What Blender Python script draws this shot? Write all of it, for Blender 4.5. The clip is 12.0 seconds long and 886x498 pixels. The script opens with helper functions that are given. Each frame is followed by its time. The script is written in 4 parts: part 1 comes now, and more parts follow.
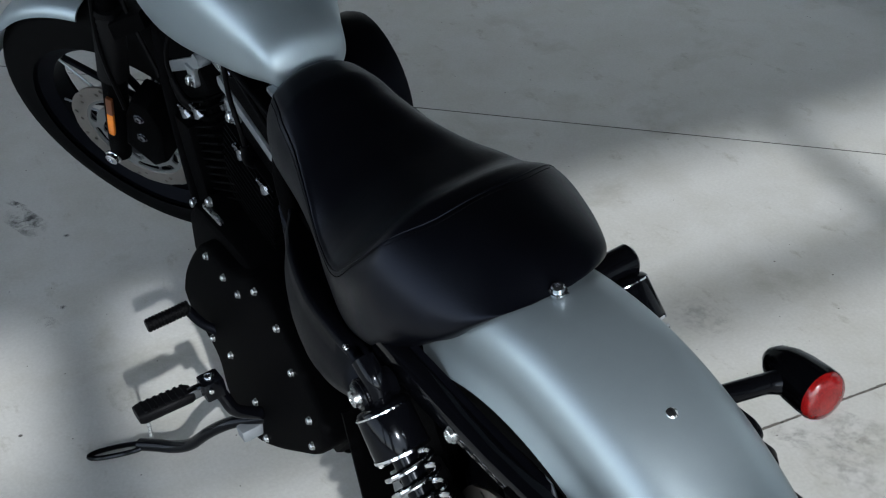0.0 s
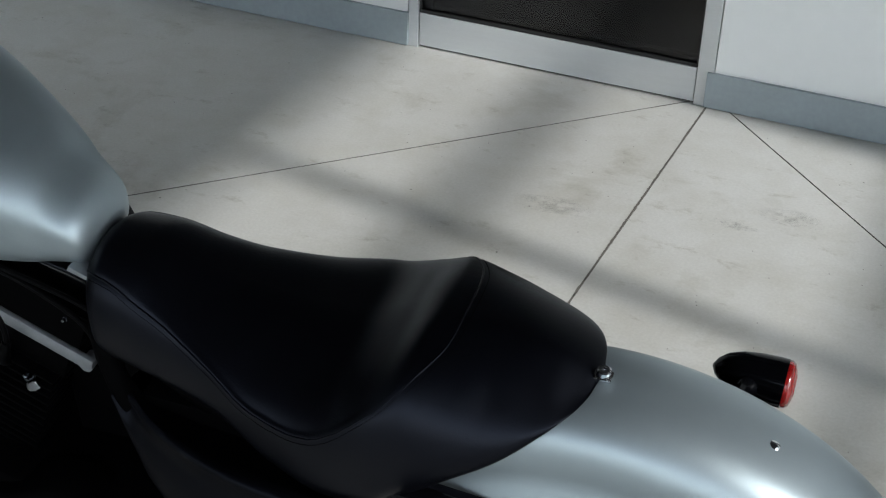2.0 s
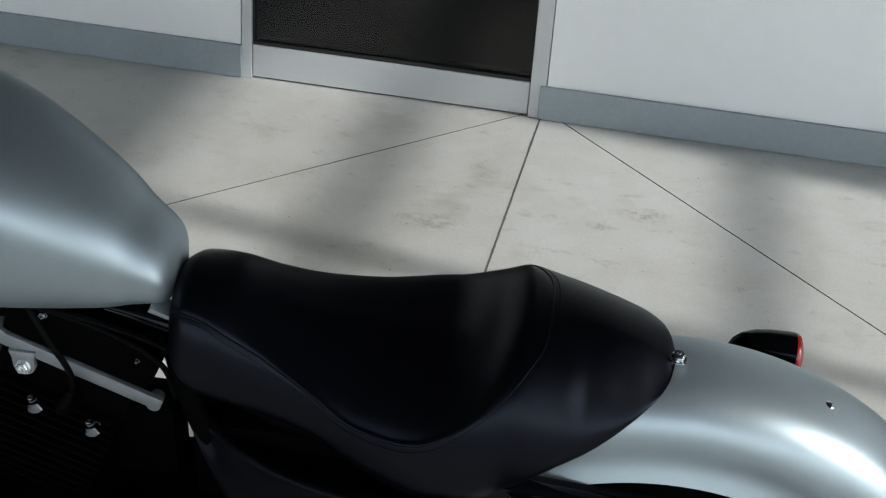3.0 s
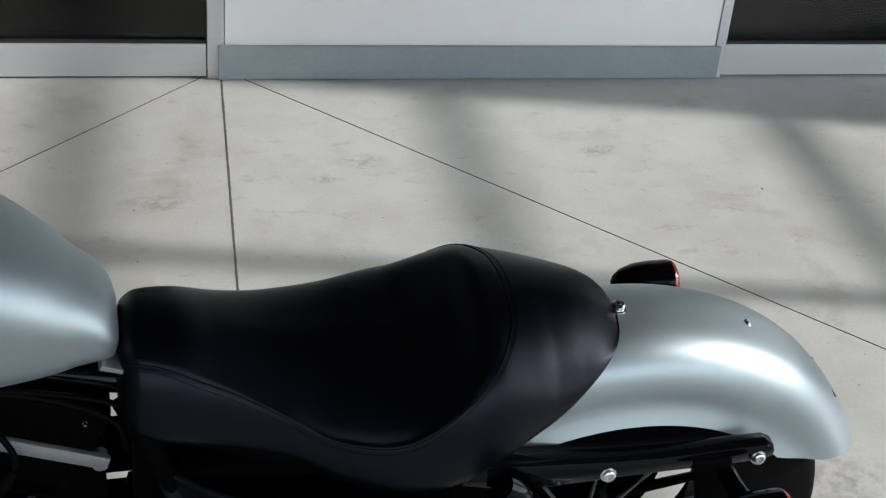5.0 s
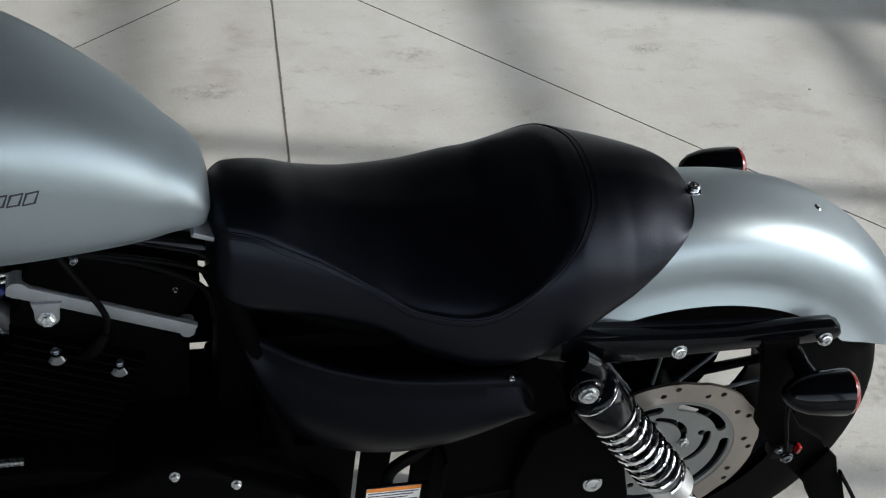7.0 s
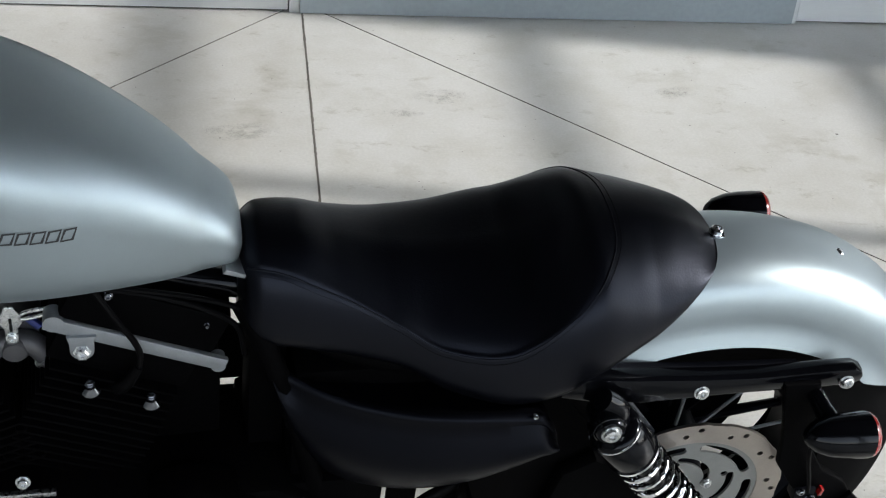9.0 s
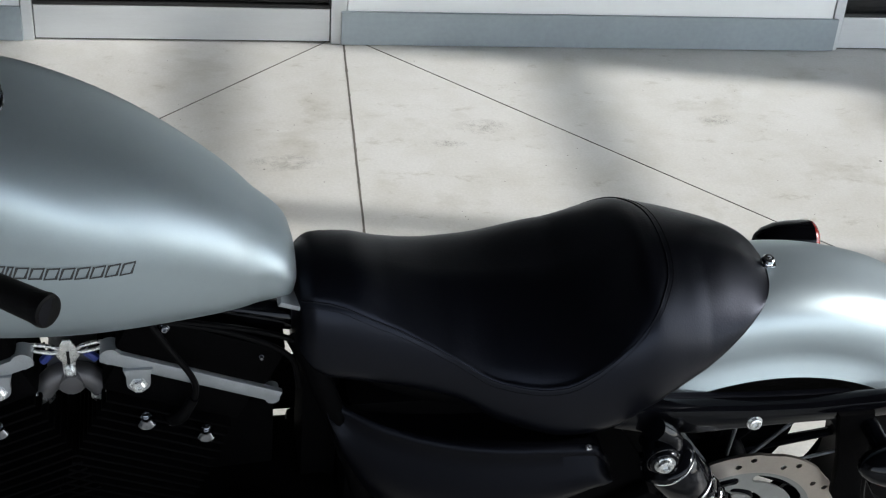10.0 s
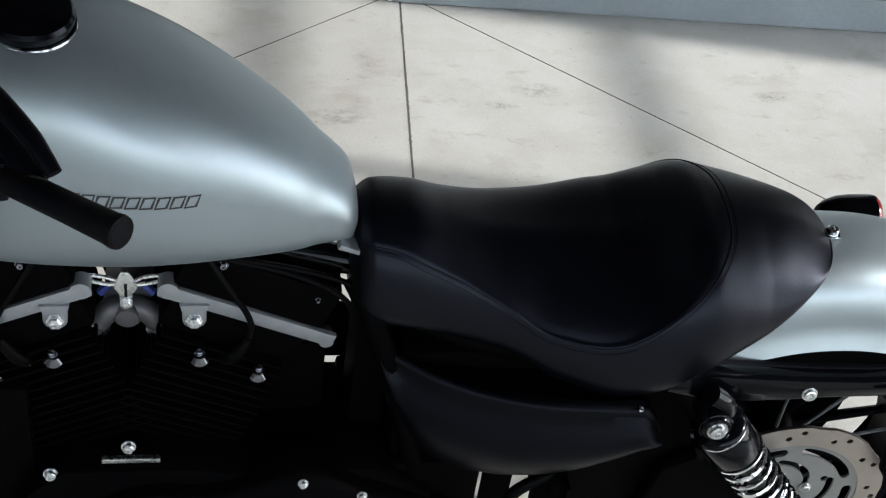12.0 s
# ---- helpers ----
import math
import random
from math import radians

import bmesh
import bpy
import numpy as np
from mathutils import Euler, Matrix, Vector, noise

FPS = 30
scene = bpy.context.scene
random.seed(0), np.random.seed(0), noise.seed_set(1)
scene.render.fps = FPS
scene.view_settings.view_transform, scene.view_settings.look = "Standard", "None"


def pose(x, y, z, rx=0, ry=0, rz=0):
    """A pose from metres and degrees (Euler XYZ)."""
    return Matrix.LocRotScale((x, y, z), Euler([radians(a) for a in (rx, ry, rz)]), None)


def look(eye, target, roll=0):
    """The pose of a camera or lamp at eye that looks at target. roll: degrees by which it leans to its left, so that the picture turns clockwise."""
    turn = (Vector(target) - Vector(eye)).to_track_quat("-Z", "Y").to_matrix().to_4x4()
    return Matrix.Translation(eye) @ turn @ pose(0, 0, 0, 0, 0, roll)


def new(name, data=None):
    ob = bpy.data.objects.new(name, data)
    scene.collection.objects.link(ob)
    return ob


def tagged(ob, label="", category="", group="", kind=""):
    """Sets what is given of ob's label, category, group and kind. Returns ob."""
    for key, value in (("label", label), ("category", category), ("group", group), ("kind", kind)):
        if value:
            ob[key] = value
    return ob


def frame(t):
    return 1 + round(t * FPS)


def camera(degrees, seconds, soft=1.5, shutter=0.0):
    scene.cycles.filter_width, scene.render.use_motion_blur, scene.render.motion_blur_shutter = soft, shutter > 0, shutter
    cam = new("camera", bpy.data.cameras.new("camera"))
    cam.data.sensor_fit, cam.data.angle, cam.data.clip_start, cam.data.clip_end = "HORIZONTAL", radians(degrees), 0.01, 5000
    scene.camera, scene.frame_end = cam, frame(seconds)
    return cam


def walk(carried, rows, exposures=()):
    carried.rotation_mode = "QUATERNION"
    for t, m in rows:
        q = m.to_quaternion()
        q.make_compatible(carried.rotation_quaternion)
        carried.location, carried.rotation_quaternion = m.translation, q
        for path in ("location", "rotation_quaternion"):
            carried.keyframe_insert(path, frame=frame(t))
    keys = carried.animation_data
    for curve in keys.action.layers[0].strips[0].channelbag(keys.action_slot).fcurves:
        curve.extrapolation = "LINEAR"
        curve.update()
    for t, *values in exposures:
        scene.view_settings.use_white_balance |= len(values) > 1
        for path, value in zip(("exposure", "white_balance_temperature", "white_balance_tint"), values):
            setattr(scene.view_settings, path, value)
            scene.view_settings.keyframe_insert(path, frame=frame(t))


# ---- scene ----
cam = camera(35.0, 12.0, soft=1.2)
ROWS = [
    (0, 1.5172, -2.9698, 1.5916, 58.727, 1.500, 63.048),
    (0.3, 1.4041, -3.0492, 1.6402, 60.023, 4.174, 54.291),
    (0.5, 1.3106, -3.0959, 1.6322, 60.150, 1.739, 53.991),
    (0.8, 1.1992, -3.1955, 1.6512, 59.094, -1.866, 50.384),
    (1, 1.1220, -3.2880, 1.6491, 59.771, -1.670, 43.158),
    (1.3, 1.0176, -3.4157, 1.6731, 58.639, 0.108, 33.652),
    (1.5, 0.9473, -3.4700, 1.6696, 57.391, -0.923, 31.404),
    (1.7, 0.8672, -3.4981, 1.6682, 57.255, -2.421, 29.472),
    (2, 0.7392, -3.5032, 1.6634, 58.550, -1.647, 24.194),
    (2.3, 0.5955, -3.5458, 1.6620, 58.892, -1.730, 22.023),
    (2.5, 0.5257, -3.5845, 1.6667, 59.196, -3.619, 22.450),
    (2.7, 0.4651, -3.6406, 1.6886, 61.339, -4.145, 19.512),
    (3, 0.3508, -3.7450, 1.6983, 60.064, -3.679, 11.206),
    (3.5, 0.2077, -3.7922, 1.6974, 58.320, -5.328, 5.633),
    (3.7, 0.1502, -3.7626, 1.6891, 59.045, -4.145, 3.661),
    (5.3, -0.1785, -3.7037, 1.7386, 58.435, -4.635, -11.076),
    (5.5, -0.2000, -3.7129, 1.7398, 58.786, -4.494, -11.240),
    (6, -0.2164, -3.7289, 1.7342, 58.379, -4.392, -12.228),
    (6.2, -0.2268, -3.7357, 1.7227, 57.698, -4.660, -12.455),
    (6.5, -0.2148, -3.7385, 1.7078, 55.205, -4.290, -10.875),
    (7, -0.2226, -3.7392, 1.7072, 54.720, -4.981, -8.910),
    (7.2, -0.2263, -3.7411, 1.7107, 54.898, -5.140, -8.114),
    (8.8, -0.2246, -3.7615, 1.7247, 56.025, -4.870, -7.715),
    (9, -0.2244, -3.7676, 1.7263, 56.240, -4.812, -7.546),
    (9.5, -0.2342, -3.7688, 1.7255, 56.227, -4.381, -7.349),
    (10, -0.2480, -3.7694, 1.7332, 57.294, -3.790, -6.551),
    (10.5, -0.2501, -3.7818, 1.7350, 57.915, -4.506, -6.094),
    (11, -0.2536, -3.7816, 1.7353, 58.033, -4.706, -6.074),
    (11.5, -0.2618, -3.7752, 1.7291, 57.664, -5.130, -5.625),
    (12, -0.2807, -3.7692, 1.7026, 55.881, -5.572, -3.763),
]
walk(cam, [(t, pose(*p)) for t, *p in ROWS], [(0.0, 0.73, 6000, 8), (1.0, 0.72, 6250, 8), (2.5, 0.58, 6350, 8), (5.5, 0.62, 6500, 10), (7.2, 0.62, 6500, 10), (8.8, 0.89, 6450, 10), (12.0, 1.03, 6450, 10)])

# ---- light ----
SUN_WAY = Vector((-1.0, 0.17, -0.562)).normalized()
world = bpy.data.worlds.new("world")
scene.world = world
world.use_nodes = True
wn = world.node_tree.nodes
sky = wn.new("ShaderNodeTexSky")
sky.sky_type, sky.sun_disc = "NISHITA", False
sky.dust_density, sky.ozone_density = 0.15, 0.9
sky.sun_elevation, sky.sun_rotation = radians(29), radians(99.6)
haze = wn.new("ShaderNodeHueSaturation")
haze.inputs["Saturation"].default_value = 0.33
world.node_tree.links.new(sky.outputs[0], haze.inputs["Color"])
world.node_tree.links.new(haze.outputs[0], wn["Background"].inputs[0])
wn["Background"].inputs[1].default_value = 0.36
sun_data = bpy.data.lights.new("sun", "SUN")
sun_data.energy, sun_data.angle, sun_data.color = 2.9, radians(0.9), (1.0, 0.975, 0.94)
sun = new("sun", sun_data)
sun.matrix_world = look((0, 0, 6), Vector((0, 0, 6)) + SUN_WAY)


# ---- materials ----
def material(name, base, rough=0.5, metal=0.0, vary=0.0, scale=20.0, bump=0.0, bump_scale=None, coat=0.0, spec=0.5, stretch=(1, 1, 1), vary_rough=0.0, detail=6.0, gleam=None):
    """A surface with colour and gloss that vary at two scales, and fine relief."""
    m = bpy.data.materials.new(name)
    m.use_nodes = True
    nt = m.node_tree
    b = nt.nodes["Principled BSDF"]
    b.inputs["Base Color"].default_value = (*base, 1)
    b.inputs["Roughness"].default_value = rough
    b.inputs["Metallic"].default_value = metal
    b.inputs["Specular IOR Level"].default_value = spec
    b.inputs["Coat Weight"].default_value = coat
    b.inputs["Coat Roughness"].default_value = 0.08
    if gleam:
        b.inputs["Specular Tint"].default_value = (*gleam, 1)
    tc = nt.nodes.new("ShaderNodeTexCoord")
    mp = nt.nodes.new("ShaderNodeMapping")
    mp.inputs["Scale"].default_value = stretch
    nt.links.new(tc.outputs["Object"], mp.inputs[0])
    if vary or vary_rough:
        big, small = (nt.nodes.new("ShaderNodeTexNoise") for _ in range(2))
        for n, k in ((big, scale), (small, scale * 9)):
            n.inputs["Scale"].default_value, n.inputs["Detail"].default_value = k, detail
            nt.links.new(mp.outputs[0], n.inputs["Vector"])
        mix = nt.nodes.new("ShaderNodeMath")
        mix.operation = "ADD"
        nt.links.new(big.outputs[0], mix.inputs[0])
        nt.links.new(small.outputs[0], mix.inputs[1])
        if vary:
            mr = nt.nodes.new("ShaderNodeMapRange")
            mr.inputs["From Min"].default_value, mr.inputs["From Max"].default_value = 0.6, 1.4
            mr.inputs["To Min"].default_value, mr.inputs["To Max"].default_value = 1 - vary, 1 + vary
            nt.links.new(mix.outputs[0], mr.inputs[0])
            hsv = nt.nodes.new("ShaderNodeHueSaturation")
            hsv.inputs["Color"].default_value = (*base, 1)
            nt.links.new(mr.outputs[0], hsv.inputs["Value"])
            nt.links.new(hsv.outputs[0], b.inputs["Base Color"])
        if vary_rough:
            mr = nt.nodes.new("ShaderNodeMapRange")
            mr.inputs["From Min"].default_value, mr.inputs["From Max"].default_value = 0.6, 1.4
            mr.inputs["To Min"].default_value, mr.inputs["To Max"].default_value = rough - vary_rough, rough + vary_rough
            nt.links.new(mix.outputs[0], mr.inputs[0])
            nt.links.new(mr.outputs[0], b.inputs["Roughness"])
    if bump:
        n = nt.nodes.new("ShaderNodeTexNoise")
        n.inputs["Scale"].default_value, n.inputs["Detail"].default_value = bump_scale or scale * 12, 4
        nt.links.new(mp.outputs[0], n.inputs["Vector"])
        bp = nt.nodes.new("ShaderNodeBump")
        bp.inputs["Strength"].default_value, bp.inputs["Distance"].default_value = bump, 0.002
        nt.links.new(n.outputs[0], bp.inputs["Height"])
        nt.links.new(bp.outputs[0], b.inputs["Normal"])
    return m


SILVER = material("silver_denim_paint", (0.280, 0.329, 0.355), 0.43, 0.80, spec=0.3, vary=0.03, scale=60, vary_rough=0.02)
LEATHER = material("black_leather", (0.0010, 0.0011, 0.0018), 0.37, 0, spec=0.16, gleam=(0.78, 0.87, 1.15), vary=0.15, scale=25, bump=0.10, bump_scale=380, vary_rough=0.05)
STITCH = material("black_thread", (0.002, 0.002, 0.0022), 0.8, 0, spec=0.1, vary=0.2, scale=300)
SATIN = material("satin_black_paint", (0.0013, 0.0014, 0.0022), 0.40, 0, spec=0.07, gleam=(0.80, 0.89, 1.15), vary=0.1, scale=40, bump=0.05, bump_scale=900, vary_rough=0.05)
GLOSS = material("gloss_black_paint", (0.0013, 0.0014, 0.002), 0.14, 0, coat=0.04, spec=0.13, gleam=(0.9, 0.96, 1.05), vary=0.08, scale=30, vary_rough=0.04)
WRINKLE = material("wrinkle_black_paint", (0.0009, 0.0009, 0.0011), 0.6, 0, spec=0.016, vary=0.15, scale=60, bump=0.5, bump_scale=700)
CHROME = material("chrome", (0.75, 0.76, 0.78), 0.09, 1.0, vary=0.05, scale=50, vary_rough=0.04)
ZINC = material("zinc_bolt", (0.55, 0.57, 0.58), 0.28, 1.0, vary=0.12, scale=200, vary_rough=0.08)
CAST = material("grey_cast_alloy", (0.25, 0.27, 0.29), 0.45, 0.7, vary=0.12, scale=60, bump=0.15, bump_scale=500, vary_rough=0.06)
STEEL = material("brake_disc_steel", (0.40, 0.37, 0.34), 0.34, 1.0, vary=0.08, scale=50, bump=0.08, bump_scale=400, vary_rough=0.06)
CARRIER = material("grey_disc_carrier", (0.24, 0.25, 0.25), 0.42, 0.8, vary=0.10, scale=60, bump=0.10, bump_scale=500, vary_rough=0.06)
RUBBER = material("tyre_rubber", (0.0025, 0.0025, 0.0027), 0.72, 0, spec=0.03, vary=0.2, scale=30, bump=0.2, bump_scale=300)
GRIP = material("grip_rubber", (0.0018, 0.0018, 0.0022), 0.5, 0, spec=0.07, vary=0.2, scale=50, bump=0.2, bump_scale=600)
REDDARK = material("dark_red_plastic", (0.20, 0.006, 0.006), 0.2, 0, coat=0.3, vary=0.1, scale=90)
RED = material("red_lens", (0.20, 0.004, 0.004), 0.20, 0, coat=0.25, vary=0.6, scale=45)
AMBERDARK = material("dull_amber", (0.09, 0.028, 0.008), 0.35, 0, vary=0.12, scale=120)
ORANGE = material("orange_reflector", (0.75, 0.22, 0.02), 0.2, 0, coat=0.4, vary=0.12, scale=120)
PAPER = material("sticker_paper", (0.75, 0.75, 0.72), 0.5, 0, vary=0.06, scale=60)
ALLOY = material("satin_alloy", (0.52, 0.54, 0.55), 0.34, 0.9, vary=0.10, scale=80, bump=0.06, bump_scale=400, vary_rough=0.06)
GUNMETAL = material("dark_chrome", (0.17, 0.18, 0.20), 0.14, 1.0, vary=0.1, scale=120, vary_rough=0.05)
DARKCAST = material("dark_cast_alloy", (0.065, 0.065, 0.07), 0.5, 0.5, vary=0.15, scale=60, bump=0.15, bump_scale=500, vary_rough=0.06)
INK = material("dark_decal", (0.016, 0.018, 0.022), 0.4, 0, vary=0.1, scale=80)
BLUE = material("blue_plastic", (0.01, 0.02, 0.12), 0.4, 0, vary=0.1, scale=80)
WIRE = material("black_cable", (0.0012, 0.0012, 0.0015), 0.45, 0, spec=0.04, vary=0.1, scale=80)
ALU = material("door_aluminium", (0.62, 0.64, 0.65), 0.38, 0.55, vary=0.05, scale=8, bump=0.03, bump_scale=300, vary_rough=0.05, stretch=(1, 1, 8))
PLASTER = material("white_wall_paint", (0.80, 0.81, 0.80), 0.6, 0, vary=0.02, scale=2.5, bump=0.08, bump_scale=180)
SKIRT = material("grey_baseboard_paint", (0.27, 0.31, 0.33), 0.55, 0, vary=0.10, scale=7, bump=0.15, bump_scale=120, vary_rough=0.06)
GASKET = material("black_gasket", (0.012, 0.012, 0.012), 0.6, 0, vary=0.1, scale=40)
CEIL = material("unseen_ceiling_dark", (0.045, 0.047, 0.05), 0.8, 0, vary=0.05, scale=2)
ROOM_SHADE = material("painted_room_shade", (0.014, 0.015, 0.017), 0.7, 0, vary=0.2, scale=2)
CAULK = material("joint_caulk", (0.13, 0.12, 0.105), 0.85, 0, vary=0.5, scale=35, bump=0.5, bump_scale=260)
UPPER = material("unseen_upper_wall_dark", (0.045, 0.047, 0.05), 0.7, 0, vary=0.05, scale=3)
JOINT = material("joint_filler", (0.11, 0.105, 0.095), 0.9, 0, vary=0.45, scale=60, bump=0.4, bump_scale=200)


def concrete():
    m = material("sealed_concrete", (0.52, 0.52, 0.49), 0.34, 0, spec=0.35)
    nt = m.node_tree
    b = nt.nodes["Principled BSDF"]
    tc = nt.nodes.new("ShaderNodeTexCoord")

    def noise_tex(scale, detail=5.0, rough=0.6, distort=0.0):
        n = nt.nodes.new("ShaderNodeTexNoise")
        n.inputs["Scale"].default_value, n.inputs["Detail"].default_value = scale, detail
        n.inputs["Roughness"].default_value, n.inputs["Distortion"].default_value = rough, distort
        nt.links.new(tc.outputs["Object"], n.inputs["Vector"])
        return n

    def ramp(src, stops):
        r = nt.nodes.new("ShaderNodeValToRGB")
        el = r.color_ramp.elements
        el[0].position, el[0].color = stops[0][0], (*stops[0][1], 1)
        el[1].position, el[1].color = stops[1][0], (*stops[1][1], 1)
        nt.links.new(src, r.inputs[0])
        return r

    def mult(a, c, fac=1.0):
        x = nt.nodes.new("ShaderNodeMix")
        x.data_type, x.blend_type = "RGBA", "MULTIPLY"
        x.inputs[0].default_value = fac
        nt.links.new(a, x.inputs[6])
        nt.links.new(c, x.inputs[7])
        return x.outputs[2]

    cloud = ramp(noise_tex(1.1, 6, 0.62, 0.4).outputs[0], ((0.32, (0.50, 0.495, 0.465)), (0.68, (0.57, 0.57, 0.55))))
    mottle = ramp(noise_tex(6, 5, 0.6, 0.2).outputs[0], ((0.32, (0.90, 0.89, 0.86)), (0.58, (1.0, 1.0, 1.0))))
    scuff = ramp(noise_tex(3.4, 5, 0.62, 0.3).outputs[0], ((0.28, (0.78, 0.765, 0.72)), (0.43, (1.0, 1.0, 1.0))))
    smear_map = nt.nodes.new("ShaderNodeMapping")
    smear_map.inputs["Scale"].default_value = (1.0, 1.7, 1.0)
    smear_map.inputs["Rotation"].default_value = (0, 0, 0.25)
    nt.links.new(tc.outputs["Object"], smear_map.inputs[0])
    smear_noise = noise_tex(8.0, 7, 0.72, 0.15)
    nt.links.new(smear_map.outputs[0], smear_noise.inputs["Vector"])
    smear = ramp(smear_noise.outputs[0], ((0.28, (0.72, 0.70, 0.65)), (0.41, (1.0, 1.0, 1.0))))
    grain = ramp(noise_tex(140, 3, 0.6).outputs[0], ((0.3, (0.93, 0.93, 0.93)), (0.7, (1.04, 1.04, 1.04))))
    col = mult(mult(mult(cloud.outputs[0], mottle.outputs[0]), scuff.outputs[0]), mult(grain.outputs[0], smear.outputs[0]))
    for dots, size in ((3.1, 0.010), (9.0, 0.016), (21.0, 0.026)):
        vor = nt.nodes.new("ShaderNodeTexVoronoi")
        vor.inputs["Scale"].default_value = dots
        nt.links.new(tc.outputs["Object"], vor.inputs["Vector"])
        spots = ramp(vor.outputs["Distance"], ((size, (0.14, 0.13, 0.12)), (size * 1.5, (1, 1, 1))))
        col = mult(col, spots.outputs[0])
    nt.links.new(col, b.inputs["Base Color"])
    mr = nt.nodes.new("ShaderNodeMapRange")
    mr.inputs["From Min"].default_value, mr.inputs["From Max"].default_value = 0.3, 0.7
    mr.inputs["To Min"].default_value, mr.inputs["To Max"].default_value = 0.30, 0.48
    nt.links.new(noise_tex(6, 6).outputs[0], mr.inputs[0])
    nt.links.new(mr.outputs[0], b.inputs["Roughness"])
    bp = nt.nodes.new("ShaderNodeBump")
    bp.inputs["Strength"].default_value, bp.inputs["Distance"].default_value = 0.12, 0.002
    nt.links.new(noise_tex(60, 5).outputs[0], bp.inputs["Height"])
    nt.links.new(bp.outputs[0], b.inputs["Normal"])
    return m


CONCRETE = concrete()


def tinted_glass():
    m = bpy.data.materials.new("tinted_glass")
    m.use_nodes = True
    b = m.node_tree.nodes["Principled BSDF"]
    b.inputs["Base Color"].default_value = (0.16, 0.17, 0.18, 1)
    b.inputs["Roughness"].default_value = 0.02
    b.inputs["Transmission Weight"].default_value = 1.0
    b.inputs["IOR"].default_value = 1.45
    return m


GLASS = tinted_glass()


# ---- mesh helpers ----
def part(name, bm, material_, parent=None, label="", smooth=True, sharp=40):
    """Links a bmesh as one mesh object, under a thing or a part."""
    bmesh.ops.recalc_face_normals(bm, faces=bm.faces)
    me = bpy.data.meshes.new(name)
    for f in bm.faces:
        f.smooth = smooth
    if smooth:
        lim = radians(sharp)
        for e in bm.edges:
            if len(e.link_faces) == 2 and e.calc_face_angle(0) > lim:
                e.smooth = False
    bm.to_mesh(me)
    bm.free()
    me.materials.append(material_)
    ob = new(name, me)
    if parent:
        ob.parent = parent
    if label:
        ob["label"] = label
    return ob


def box(x0, x1, y0, y1, z0, z1, bevel=0.0, bm=None):
    own = bmesh.new()
    bmesh.ops.create_cube(own, size=1)
    for v in own.verts:
        v.co = Vector(((x0 + x1) / 2 + v.co.x * (x1 - x0), (y0 + y1) / 2 + v.co.y * (y1 - y0), (z0 + z1) / 2 + v.co.z * (z1 - z0)))
    if bevel:
        bmesh.ops.bevel(own, geom=own.edges[:], offset=bevel, segments=2, profile=0.6, affect="EDGES")
    return join(bm, own)


def join(bm, own):
    if bm is None:
        return own
    me = bpy.data.meshes.new("tmp")
    own.to_mesh(me)
    own.free()
    bm.from_mesh(me)
    bpy.data.meshes.remove(me)
    return bm


def loft(rings, cap=True, bm=None, closed=True):
    """Skin over rings of equally many points."""
    own = bmesh.new()
    rows = [[own.verts.new(p) for p in ring] for ring in rings]
    n = len(rows[0])
    for a, b in zip(rows, rows[1:]):
        for i in range(n if closed else n - 1):
            j = (i + 1) % n
            own.faces.new((a[i], a[j], b[j], b[i]))
    if cap:
        own.faces.new(rows[0][::-1])
        own.faces.new(rows[-1])
    return join(bm, own)


def frame_of(way):
    w = Vector(way).normalized()
    u = w.cross(Vector((0, 0, 1)) if abs(w.z) < 0.9 else Vector((1, 0, 0))).normalized()
    return u, w.cross(u), w


def lathe(base, way, profile, seg=24, bm=None, cap=True):
    """Turned shape: profile of (distance along way, radius)."""
    u, v, w = frame_of(way)
    base = Vector(base)
    rings = [[base + w * d + (u * math.cos(k * math.tau / seg) + v * math.sin(k * math.tau / seg)) * max(r, 1e-4) for k in range(seg)] for d, r in profile]
    return loft(rings, cap, bm)


def rod(p, q, r, seg=16, bevel=None, bm=None, r2=None):
    p, q = Vector(p), Vector(q)
    length = (q - p).length
    r2 = r if r2 is None else r2
    c = min(r * 0.25, length * 0.2) if bevel is None else bevel
    return lathe(p, q - p, [(0, r - c), (c, r), (length - c, r2), (length, max(r2 - c, 1e-4))], seg, bm)


def smooth_path(points, n):
    pts = [Vector(p) for p in points]
    pts = [2 * pts[0] - pts[1]] + pts + [2 * pts[-1] - pts[-2]]
    out = []
    for i in range(1, len(pts) - 2):
        a, b, c, d = pts[i - 1:i + 3]
        for k in range(n):
            t = k / n
            out.append(0.5 * ((2 * b) + (c - a) * t + (2 * a - 5 * b + 4 * c - d) * t * t + (3 * b - a - 3 * c + d) * t ** 3))
    return out + [pts[-2]]


def tube(points, r, seg=10, n=6, bm=None, flat=1.0):
    path = smooth_path(points, n)
    u = None
    rings = []
    for i, p in enumerate(path):
        w = (path[min(i + 1, len(path) - 1)] - path[max(i - 1, 0)]).normalized()
        if u is None:
            u = frame_of(w)[0]
        u = (u - w * u.dot(w)).normalized()
        v = w.cross(u)
        rr = r(i / (len(path) - 1)) if callable(r) else r
        rings.append([p + (u * math.cos(k * math.tau / seg) + v * flat * math.sin(k * math.tau / seg)) * rr for k in range(seg)])
    return loft(rings, True, bm)


def interp(x, xs, ys):
    """Smooth curve through a table (monotone x)."""
    return float(hermite(x, xs, ys))


